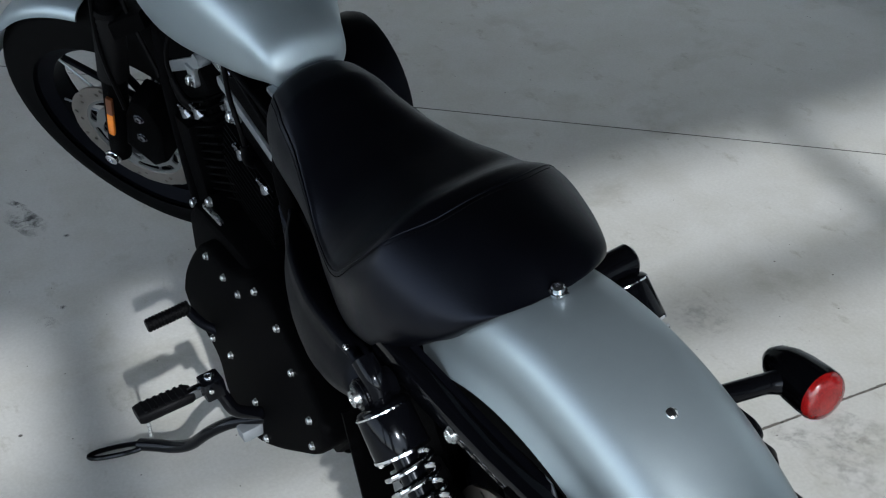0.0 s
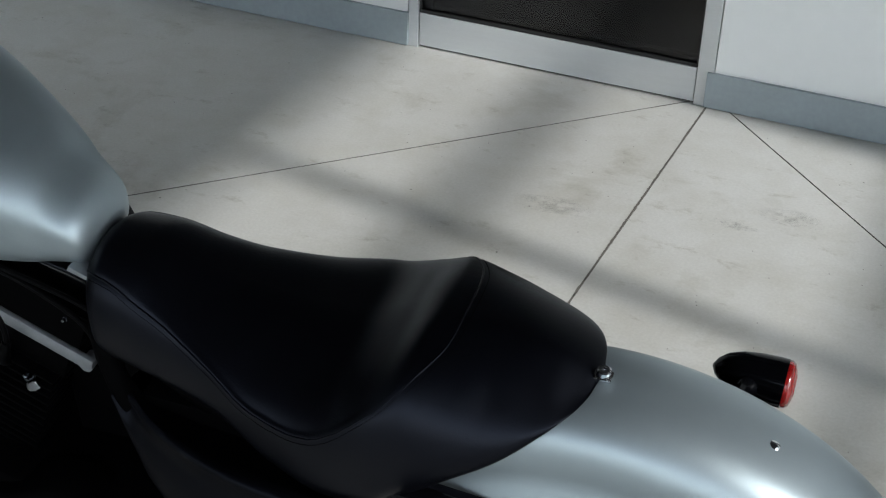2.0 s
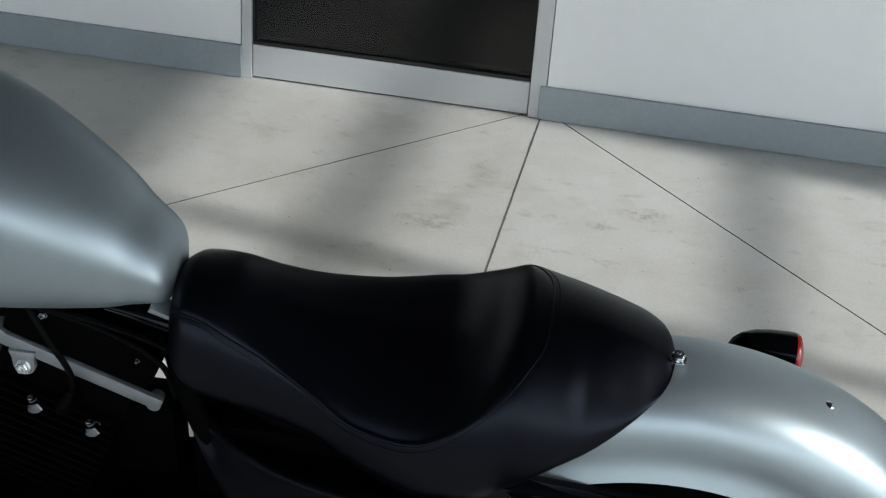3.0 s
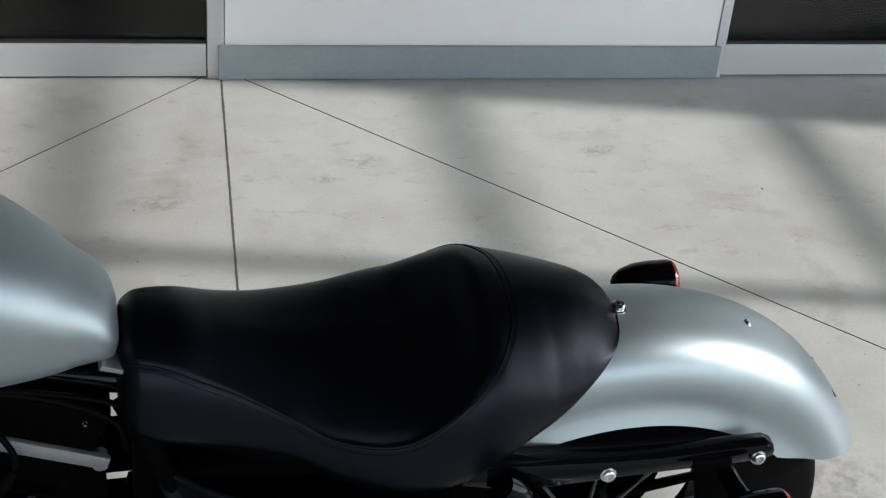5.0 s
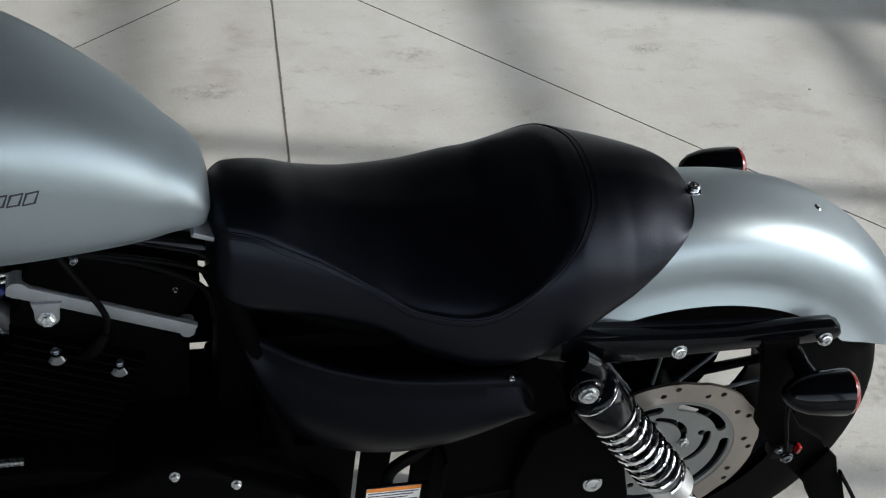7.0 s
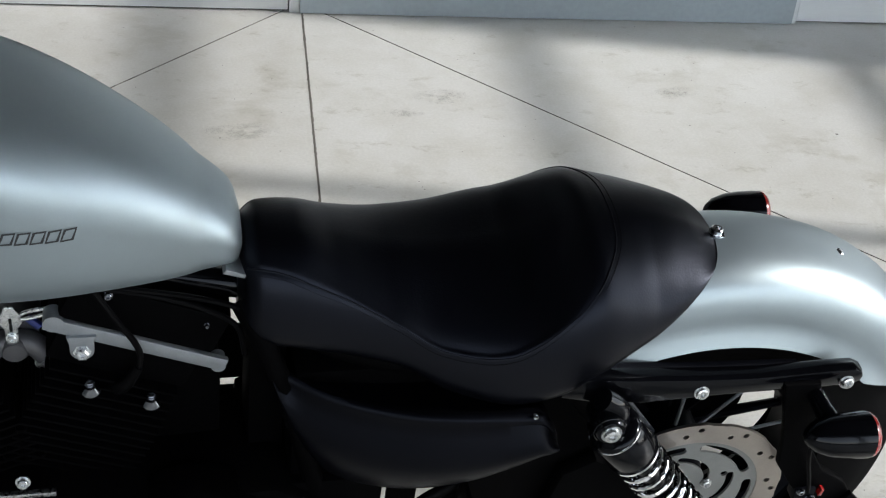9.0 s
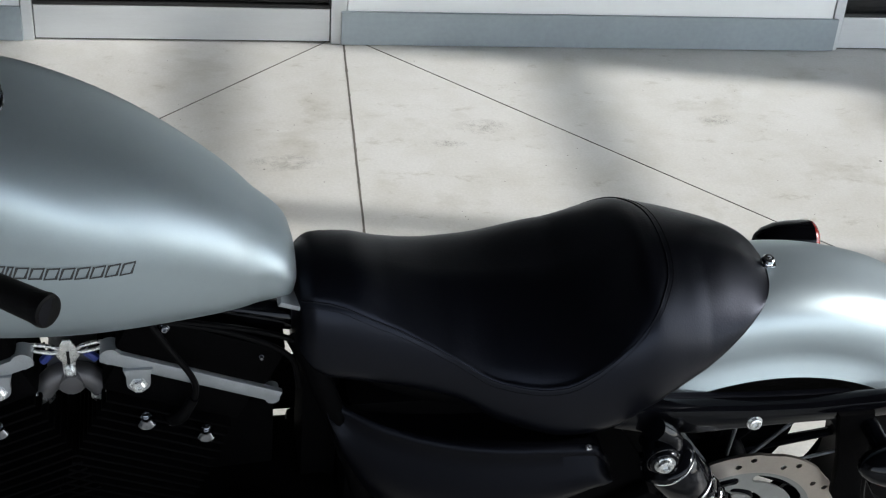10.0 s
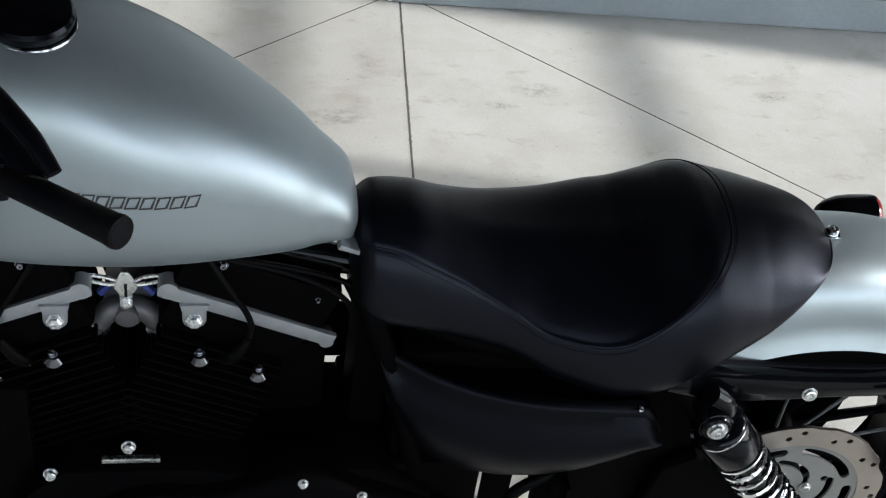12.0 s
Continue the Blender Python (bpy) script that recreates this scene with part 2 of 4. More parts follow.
def hermite(x, xs, ys):
    n = len(xs)
    x = min(max(x, xs[0]), xs[-1])
    i = max(0, min(n - 2, int(np.searchsorted(xs, x)) - 1))
    d = [(ys[k + 1] - ys[k]) / (xs[k + 1] - xs[k]) for k in range(n - 1)]
    m = [d[0]] + [0 if d[k - 1] * d[k] <= 0 else 2 * d[k - 1] * d[k] / (d[k - 1] + d[k]) for k in range(1, n - 1)] + [d[-1]]
    h = xs[i + 1] - xs[i]
    t = (x - xs[i]) / h
    return (2 * t ** 3 - 3 * t * t + 1) * ys[i] + (t ** 3 - 2 * t * t + t) * h * m[i] + (-2 * t ** 3 + 3 * t * t) * ys[i + 1] + (t ** 3 - t * t) * h * m[i + 1]


def prism(outline, y0, y1, bevel=0.0, bm=None):
    """A plate: an outline of (x, z) between two depths."""
    own = bmesh.new()
    a = [own.verts.new((x, y0, z)) for x, z in outline]
    b = [own.verts.new((x, y1, z)) for x, z in outline]
    own.faces.new(a)
    own.faces.new(b[::-1])
    n = len(a)
    for i in range(n):
        own.faces.new((a[i], b[i], b[(i + 1) % n], a[(i + 1) % n]))
    bmesh.ops.recalc_face_normals(own, faces=own.faces)
    if bevel:
        rim = [e for e in own.edges if len(e.link_faces) == 2 and any(len(f.verts) > 4 or n == 4 for f in e.link_faces) and abs(e.verts[0].co.y - e.verts[1].co.y) < 1e-6]
        bmesh.ops.bevel(own, geom=rim, offset=bevel, segments=2, profile=0.5, affect="EDGES")
    return join(bm, own)


def bolt(name, base, way, r, h, parent, mat=None, label="", hexed=False):
    """A round or hexagonal head with a recess."""
    seg = 6 if hexed else 14
    bm = lathe(base, way, [(0, r * 1.25), (h * 0.25, r * 1.25), (h * 0.25, r), (h * 0.85, r * 0.96), (h, r * 0.75), (h, r * 0.42), (h * 0.6, r * 0.38)], seg)
    return part(name, bm, mat or ZINC, parent, label, sharp=30)


# ---- setting ----
X_WEST, X_EAST, Y_SOUTH, HEIGHT = -7.0, 7.0, -8.0, 5.0
DOOR_L, DOOR_R, DOOR2_L, DOOR2_R = -0.90, 0.016, 1.488, 2.40


def clip(poly, px, py, nx, ny):
    """The part of a polygon on the side of a line that (nx, ny) points to."""
    out = []
    for (ax, ay), (bx, by) in zip(poly, poly[1:] + poly[:1]):
        da, db = (ax - px) * nx + (ay - py) * ny, (bx - px) * nx + (by - py) * ny
        if da >= 0:
            out.append((ax, ay))
        if da * db < 0:
            k = da / (da - db)
            out.append((ax + (bx - ax) * k, ay + (by - ay) * k))
    return out


def stain(name, tint, cover):
    """A patch of dirt that thins out towards its edge and breaks up into grain."""
    m = material(name, tint, 0.7, 0, vary=0.2, scale=80)
    nt = m.node_tree
    tc = nt.nodes.new("ShaderNodeTexCoord")
    centre = nt.nodes.new("ShaderNodeMapping")
    centre.inputs["Location"].default_value, centre.inputs["Scale"].default_value = (-1, -1, 0), (2, 2, 0)
    nt.links.new(tc.outputs["Generated"], centre.inputs[0])
    round_ = nt.nodes.new("ShaderNodeTexGradient")
    round_.gradient_type = "SPHERICAL"
    nt.links.new(centre.outputs[0], round_.inputs[0])
    grit = nt.nodes.new("ShaderNodeTexNoise")
    grit.inputs["Scale"].default_value, grit.inputs["Detail"].default_value, grit.inputs["Roughness"].default_value = 34, 6, 0.7
    nt.links.new(tc.outputs["Object"], grit.inputs["Vector"])
    lift = nt.nodes.new("ShaderNodeMapRange")
    lift.inputs["From Min"].default_value, lift.inputs["From Max"].default_value = 0.42, 0.62
    nt.links.new(grit.outputs[0], lift.inputs[0])
    both = nt.nodes.new("ShaderNodeMath")
    both.operation = "MULTIPLY"
    nt.links.new(round_.outputs[1], both.inputs[0])
    nt.links.new(lift.outputs[0], both.inputs[1])
    thin = nt.nodes.new("ShaderNodeMath")
    thin.operation, thin.use_clamp = "MULTIPLY", True
    thin.inputs[1].default_value = cover
    nt.links.new(both.outputs[0], thin.inputs[0])
    nt.links.new(thin.outputs[0], nt.nodes["Principled BSDF"].inputs["Alpha"])
    return m


GRIME = stain("dark_scuff", (0.10, 0.10, 0.10), 1.1)
BROWN = stain("brown_scuff", (0.26, 0.235, 0.20), 0.38)
STAIN_PLACES = [
    (-1.415, -2.599, 0.16, 0.07, 0.3, GRIME), (-1.507, -2.60, 0.08, 0.02, 0.5, GRIME),
    (-1.305, -2.531, 0.018, 0.018, 0, GRIME), (-1.016, -2.61, 0.018, 0.018, 0, GRIME),
    (-0.978, -2.653, 0.05, 0.035, 0.4, BROWN), (-0.349, -1.488, 0.16, 0.10, 0.2, BROWN),
    (0.082, -1.477, 0.2, 0.12, 0.5, BROWN), (0.038, -1.573, 0.1, 0.06, 0.8, BROWN),
    (0.151, -1.543, 0.22, 0.10, 0.1, BROWN), (0.352, -0.50, 0.16, 0.08, 0.2, BROWN),
    (0.243, -0.591, 0.12, 0.05, 0.1, BROWN), (-0.177, -0.698, 0.2, 0.08, 0.2, BROWN),
    (1.0, -0.459, 0.14, 0.06, 0.3, BROWN), (1.095, -1.82, 0.3, 0.15, 0.4, BROWN)]


def build_floor():
    bm = box(X_WEST, X_EAST, Y_SOUTH, 0.35, -0.2, -0.007)
    floor = tagged(part("floor", bm, JOINT, None, smooth=False), "pale sealed concrete showroom floor with saw-cut joints", "floor", kind="structure")
    cuts = ((-0.067, 3.965, 0.0022), (0.008, -1.579, 0.0026), (0.081, -0.816, 0.0022))
    room = [(X_WEST, Y_SOUTH), (X_EAST, Y_SOUTH), (X_EAST, 0.30), (X_WEST, 0.30)]
    lines = [(x, math.cos(a), math.sin(a), g) for x, a, g in cuts]

    def side(poly, k, sign):
        x, cx, cy, g = lines[k]
        nx, ny = -cy * sign, cx * sign
        return clip(poly, x + nx * g, ny * g, nx, ny)

    def back(poly, keep):
        return clip(poly, 0, 0.0, 0, 1 if keep else -1)

    wedges = [side(room, 0, -1), side(side(room, 0, 1), 1, -1), side(side(room, 1, 1), 2, -1), side(room, 2, 1)]
    for k, poly in enumerate(wedges):
        own = bmesh.new()
        top = [own.verts.new((x, y, 0)) for x, y in poly]
        low = [own.verts.new((x, y, -0.03)) for x, y in poly]
        own.faces.new(top)
        for i in range(len(top)):
            j = (i + 1) % len(top)
            own.faces.new((top[i], low[i], low[j], top[j]))
        slab = part("slab", own, CONCRETE, floor, smooth=False)
        slab.data.materials.append(JOINT)
        for f in slab.data.polygons:
            f.material_index = 0 if f.normal.z > 0.5 else 1
    # scuffs and drips on the slabs: place, length, width, turn, colour
    for x, y, long, wide, turn, mat in STAIN_PLACES:
        bm = bmesh.new()
        bmesh.ops.create_grid(bm, x_segments=1, y_segments=1, size=0.5)
        bmesh.ops.transform(bm, matrix=Matrix.Translation((x, y, 0.0012)) @ Matrix.Rotation(turn, 4, "Z") @ Matrix.Diagonal((long, wide, 1, 1)), verts=bm.verts)
        part("stain", bm, mat, floor, smooth=False)
    # ragged caulk standing in the middle joint
    x, cx, cy, g = lines[1]
    rng = random.Random(5)
    own = bmesh.new()
    pair = None
    for k in range(700):
        d = -0.30 + k * 0.008
        a, b = (rng.uniform(0.0010, 0.0042) for _ in range(2))
        now = [own.verts.new((x + cx * d - cy * w, cy * d + cx * w, 0.0006)) for w in (-a, b)]
        if pair and rng.random() < 0.93:
            own.faces.new((pair[0], pair[1], now[1], now[0]))
        pair = now
    bmesh.ops.recalc_face_normals(own, faces=own.faces)
    part("joint_caulk", own, CAULK, floor, "ragged grey joint caulk", smooth=False)
    return floor


build_floor()


def wall_piece(name, x0, x1, y0, y1, z0, z1, mat=PLASTER, label="white painted showroom wall"):
    return tagged(part(name, box(x0, x1, y0, y1, z0, z1), mat, None, smooth=False), label, "wall", kind="structure")


wall_piece("wall_north", X_WEST, DOOR_L - 0.004, 0.014, 0.20, 0.0, 2.22)
wall_piece("wall_north", DOOR_R + 0.003, DOOR2_L - 0.003, 0.014, 0.20, 0.0, 2.22)
wall_piece("wall_north", DOOR2_R + 0.004, X_EAST, 0.014, 0.20, 0.0, 2.22)
# unseen upper wall, added dark so the tank's top reflects little light
wall_piece("wall_north", X_WEST, X_EAST, 0.014, 0.20, 2.223, HEIGHT, UPPER, "unseen upper wall, kept dark for reflections in the tank")


def baseboard(x0, x1):
    bm = box(x0, x1, 0.0, 0.0135, 0.0025, 0.104, 0.0015)
    return tagged(part("baseboard", bm, SKIRT, None, smooth=False), "grey painted baseboard with scuffs along the white wall", "baseboard", kind="structure")


baseboard(X_WEST, DOOR_L)
baseboard(0.0, 1.502)
baseboard(DOOR2_R + 0.015, X_EAST)


def glass_door(name, x0, x1):
    door = tagged(new(name), "closed aluminium-framed glass door with dark tinted pane", "door", kind="structure")
    y0, y1 = 0.016, 0.060
    part("jamb", box(x0, x0 + 0.030, y0 - 0.006, y1, 0.0, 2.2, 0.0015), ALU, door, smooth=False)
    part("jamb", box(x1 - 0.046, x1, y0 - 0.006, y1, 0.0, 2.2, 0.0015), ALU, door, smooth=False)
    part("bottom_rail", box(x0 + 0.033, x1 - 0.049, y0, y1, 0.006, 0.106, 0.0015), ALU, door, smooth=False)
    part("top_rail", box(x0 + 0.033, x1 - 0.049, y0, y1, 2.08, 2.2, 0.0015), ALU, door, smooth=False)
    part("threshold", box(x0 + 0.030, x1 - 0.046, y0 + 0.010, y1, 0.0, 0.005), GASKET, door, smooth=False)
    bm = box(x0 + 0.030, x1 - 0.046, y0 + 0.004, y0 + 0.012, 0.1065, 0.116)
    box(x0 + 0.030, x1 - 0.046, y0 + 0.004, y0 + 0.012, 2.068, 2.0795, 0, bm)
    box(x0 + 0.0305, x0 + 0.036, y0 + 0.004, y0 + 0.012, 0.1165, 2.0675, 0, bm)
    box(x1 - 0.052, x1 - 0.0465, y0 + 0.004, y0 + 0.012, 0.1165, 2.0675, 0, bm)
    part("gasket", bm, GASKET, door, smooth=False)
    pane = part("pane", box(x0 + 0.031, x1 - 0.047, y0 + 0.014, y0 + 0.022, 0.107, 2.079), GLASS, door, smooth=False)
    return door


glass_door("door_1", DOOR_L, DOOR_R)
glass_door("door_2", DOOR2_L, DOOR2_R)

# rooms behind the doors; near-black colour stands in for their unlit depth
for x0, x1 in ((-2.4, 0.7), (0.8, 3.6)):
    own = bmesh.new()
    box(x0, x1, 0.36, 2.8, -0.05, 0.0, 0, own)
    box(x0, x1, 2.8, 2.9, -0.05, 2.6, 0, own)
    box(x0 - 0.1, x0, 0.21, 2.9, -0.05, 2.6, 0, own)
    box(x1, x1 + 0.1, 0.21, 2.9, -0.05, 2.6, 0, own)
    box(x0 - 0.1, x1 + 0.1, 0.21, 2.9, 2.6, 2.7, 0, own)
    tagged(part("wall_back_room", own, ROOM_SHADE, None, smooth=False), "room behind the glass door, its unlit dark painted as near-black surfaces", "wall", kind="structure")


# window wall to the east: bars cast the grid of shade on the floor
def window_wall():
    k = 0.17
    tan_e = 0.562
    xe = X_EAST
    bars_z = [(xe - x) * tan_e for x in (-0.44, 0.585, 1.55, 2.55, 3.55, 4.55)]
    top = (xe + 1.14) * tan_e
    y_right = -0.02 - k * (xe - 0.1)
    ys = [y_right - 0.965 * n for n in range(7)]
    wall_piece("wall_east", xe, xe + 0.2, y_right, 0.20, 0, HEIGHT)
    wall_piece("wall_east", xe, xe + 0.2, Y_SOUTH, ys[-1], 0, HEIGHT)
    wall_piece("wall_east", xe, xe + 0.2, ys[-1], y_right, top, HEIGHT)
    wall_piece("wall_east", xe, xe + 0.2, ys[-1], y_right, 0, 0.5)
    win = tagged(new("window_1"), "tall showroom window with a grid of slim bars", "window", kind="structure")
    for n, y in enumerate(ys[1:-1]):
        # the third one is a broad post
        mid, half = (-3.96, 0.075) if n == 2 else (y, 0.03)
        part("mullion", box(xe + 0.02, xe + 0.08, mid - half, mid + half, 0.5, top), ALU, win, smooth=False)
    for z in bars_z:
        part("transom", box(xe + 0.021, xe + 0.079, ys[-1], y_right, z - 0.026, z + 0.026), ALU, win, smooth=False)


window_wall()
# unseen south side, laid out for fill light: glazed front, grey piers, grey lintel
GREYWALL = material("grey_wall_paint", (0.40, 0.41, 0.42), 0.7, 0, vary=0.04, scale=2)
SILL, HEAD_Z = 0.45, 4.1
wall_piece("wall_south", X_WEST, X_EAST, Y_SOUTH - 0.2, Y_SOUTH, 0, SILL, GREYWALL, "unseen grey wall below the opening added for fill light")
wall_piece("wall_south", X_WEST, X_EAST, Y_SOUTH - 0.2, Y_SOUTH, HEAD_Z, HEIGHT, GREYWALL, "unseen grey lintel over the opening added for fill light")
# solid end, added so the seat mirrors no bright sky from the southwest
wall_piece("wall_south", X_WEST, -5.0, Y_SOUTH - 0.2, Y_SOUTH, SILL, HEAD_Z, GREYWALL, "unseen grey wall added to keep southwest reflections dark")
for x in (3.5, 6.6):
    wall_piece("wall_south", x, x + 0.4, Y_SOUTH - 0.2, Y_SOUTH, SILL, HEAD_Z, GREYWALL, "unseen grey pier added in the fill light opening")
# unseen west wall, left without openings so the seat's edge reflects dark
wall_piece("wall_west", X_WEST - 0.2, X_WEST, Y_SOUTH, 0.2, 0, HEIGHT, GREYWALL, "unseen grey wall added to keep western reflections dark")
# unseen ceiling, kept dark because the tank and seat mirror it
tagged(part("ceiling", box(X_WEST - 0.2, X_EAST + 0.2, Y_SOUTH - 0.2, 0.2, HEIGHT, HEIGHT + 0.2), CEIL, None, smooth=False), "unseen showroom ceiling, kept dark for reflections in tank and seat", "ceiling", kind="structure")
tagged(part("ground", box(-120, 120, -120, 120, -0.4, -0.25), JOINT, None, smooth=False), "dull paved ground outside the building", "ground", kind="structure")


# ---- motorcycle: own axes, x to the tail, y to its right, z up; it leans on its stand ----
bike = tagged(new("motorcycle"), "silver and black cruiser motorcycle leaning on its side stand", "motorcycle")
bike.matrix_world = pose(0.452, -2.185, 0.0, 8.0, 0.0, 4.0)


def section(x, w, zb, zm, zt, p_top, p_low, seg=48, dish=0.0, y_mid=0.0):
    """A closed rounded section across the machine."""
    ring = []
    for k in range(seg):
        a = math.tau * k / seg
        c, s = math.cos(a), math.sin(a)
        p = p_top if s >= 0 else p_low
        y = w * math.copysign(abs(c) ** (2 / p), c)
        z = zm + (zt - zm) * abs(s) ** (2 / p) if s >= 0 else zm - (zm - zb) * abs(s) ** (2 / p)
        if s > 0 and w > 0:
            u = abs(y) / w
            z += dish * u * u * (1 - u ** 9) * 1.5
        ring.append(Vector((x, y + y_mid, z)))
    return ring


# tank
TX = [-1.270, -1.253, -1.208, -1.128, -1.028, -0.928, -0.848, -0.778, -0.718, -0.686, -0.670, -0.663]
T_W = [0.014, 0.036, 0.070, 0.106, 0.132, 0.141, 0.127, 0.104, 0.083, 0.069, 0.056, 0.034]
T_LOW = [0.831, 0.796, 0.766, 0.750, 0.752, 0.758, 0.760, 0.760, 0.761, 0.766, 0.768, 0.777]
T_TOP = [0.975, 1.012, 1.046, 1.070, 1.070, 1.030, 0.989, 0.941, 0.891, 0.857, 0.832, 0.807]


def eased(xs, ys, reach=0.035, fade=0.05):
    """A table resampled and smoothed along x, less so towards its ends."""
    x = np.linspace(xs[0], xs[-1], 240)
    y = np.array([hermite(v, xs, ys) for v in x])
    step = x[1] - x[0]
    n = int(3 * reach / step)
    k = np.exp(-0.5 * (np.arange(-n, n + 1) * step / reach) ** 2)
    long = np.concatenate([2 * y[0] - y[n:0:-1], y, 2 * y[-1] - y[-2:-n - 2:-1]])
    soft = np.convolve(long, k / k.sum(), "valid")
    w = np.clip(np.minimum(x - xs[0], xs[-1] - x) / fade, 0, 1) ** 2
    return x, y * (1 - w) + soft * w


TANK_W, TANK_LOW, TANK_TOP = (eased(TX, t) for t in (T_W, T_LOW, T_TOP))
TANK_BOX = eased(TX, [2.0, 2.2, 2.4, 2.6, 2.8, 2.8, 2.7, 2.5, 2.3, 2.2, 2.1, 2.0])


def tank_ring(x, grow=0.0):
    w, lo, hi, boxy = (float(np.interp(x, *t)) for t in (TANK_W, TANK_LOW, TANK_TOP, TANK_BOX))
    return section(x, w + grow, lo - grow, lo + 0.55 * (hi - lo), hi - 0.012 * (boxy - 2.0) + grow, boxy, 3.2, 96, 0.0, 0.017)


def fuel_tank():
    xs = [TX[0] + (TX[-1] - TX[0]) * (0.5 - 0.5 * math.cos(math.pi * k / 90)) for k in range(91)]
    tank = part("fuel_tank", loft([tank_ring(x) for x in xs]), SILVER, bike, "satin silver metallic fuel tank", sharp=70)
    cap = part("filler_cap", lathe((-1.026, -0.004, 1.050), (0.08, -0.10, 1), [(0, 0.046), (0.008, 0.0485), (0.015, 0.0485), (0.019, 0.045), (0.021, 0.030), (0.0213, 0.002)], 32), GLOSS, tank, "gloss black filler cap")
    part("cap_ring", lathe((-1.026, -0.004, 1.0495), (0.08, -0.10, 1), [(0, 0.050), (0.002, 0.0512), (0.004, 0.050)], 32), GUNMETAL, cap)
    return tank


def tank_side(x, z, off=0.0006):
    """A point on the left flank of the tank."""
    ring = [p for p in tank_ring(x) if p.y < 0.017]
    ring.sort(key=lambda p: p.z)
    for a, b in zip(ring, ring[1:]):
        if a.z <= z <= b.z:
            k = (z - a.z) / max(b.z - a.z, 1e-6)
            return Vector((x, a.y + (b.y - a.y) * k - off, z))
    return Vector((x, -0.1, z))


def emblem(tank):
    """A row of slanted outlined bars where the maker's mark stands."""
    x, h = -0.852, 0.0165
    for k in range(15):
        wide = 0.0142 if k != 8 else 0.007
        x0 = x - wide
        z0 = 0.8905 + 0.085 * (-0.852 - x)
        own = bmesh.new()
        lean = 0.005
        outer = [(x0, z0), (x, z0), (x + lean, z0 + h), (x0 + lean, z0 + h)]
        t = 0.0023
        inner = [(x0 + t, z0 + t), (x - t, z0 + t), (x + lean - t, z0 + h - t), (x0 + lean + t, z0 + h - t)]
        va = [own.verts.new(tank_side(a, b)) for a, b in outer]
        vb = [own.verts.new(tank_side(a, b)) for a, b in inner]
        for i in range(4):
            own.faces.new((va[i], va[(i + 1) % 4], vb[(i + 1) % 4], vb[i]))
        part("emblem_bar", own, INK, tank)
        x -= wide + 0.0015


tank = fuel_tank()
emblem(tank)

# seat
SX = [-0.668, -0.660, -0.640, -0.600, -0.550, -0.480, -0.400, -0.330, -0.270, -0.225, -0.180, -0.130, -0.090, -0.064, -0.051, -0.046]
S_W = [0.036, 0.070, 0.088, 0.095, 0.101, 0.114, 0.136, 0.152, 0.157, 0.151, 0.138, 0.117, 0.093, 0.067, 0.040, 0.014]
S_TOP = [0.776, 0.799, 0.808, 0.806, 0.786, 0.763, 0.753, 0.755, 0.786, 0.811, 0.806, 0.796, 0.782, 0.768, 0.760, 0.756]
S_LOW = [0.685, 0.668, 0.655, 0.649, 0.643, 0.632, 0.588, 0.572, 0.583, 0.610, 0.645, 0.681, 0.720, 0.745, 0.754, 0.756]
S_DISH = [0.000, 0.000, 0.001, 0.002, 0.005, 0.009, 0.015, 0.019, 0.006, 0.000, 0.000, 0.000, 0.000, 0.000, 0.000, 0.000]
S_SQUARE = [2.4, 2.4, 2.4, 2.4, 2.5, 2.8, 3.1, 3.2, 3.0, 2.6, 2.3, 2.1, 2.0, 2.0, 2.0, 2.0]


def seat_ring(x, seg=64):
    w, hi, lo, d, sq = (interp(x, SX, t) for t in (S_W, S_TOP, S_LOW, S_DISH, S_SQUARE))
    ring = section(x, w, lo, lo + 0.34 * (hi - lo), hi, sq, 2.6, seg, d, 0.006)
    # the raised rear falls away to its left shoulder
    fall = 0.26 * min(1.0, max(0.0, (x + 0.23) / 0.08)) + 0.8 * min(0.06, max(0.0, x + 0.17))
    for p in ring:
        away = 0.006 - p.y
        lean = fall * (math.hypot(away, 0.015) - 0.015) if away > 0 else 0.05 * fall * away
        p.z -= lean * max(0.0, min(1.0, (p.z - lo) / max(hi - lo, 0.004)))
    return ring


SEAM_LEFT = [(-0.660, -0.040, 0.772), (-0.640, -0.048, 0.774), (-0.613, -0.058, 0.774), (-0.573, -0.069, 0.760), (-0.540, -0.080, 0.749), (-0.505, -0.093, 0.734), (-0.473, -0.108, 0.719), (-0.437, -0.119, 0.697), (-0.403, -0.132, 0.6895), (-0.370, -0.140, 0.6885), (-0.346, -0.146, 0.6935), (-0.325, -0.152, 0.7035), (-0.303, -0.156, 0.7220), (-0.275, -0.152, 0.751), (-0.246, -0.126, 0.772), (-0.220, -0.088, 0.790), (-0.204, -0.052, 0.806)]
STITCHES = []


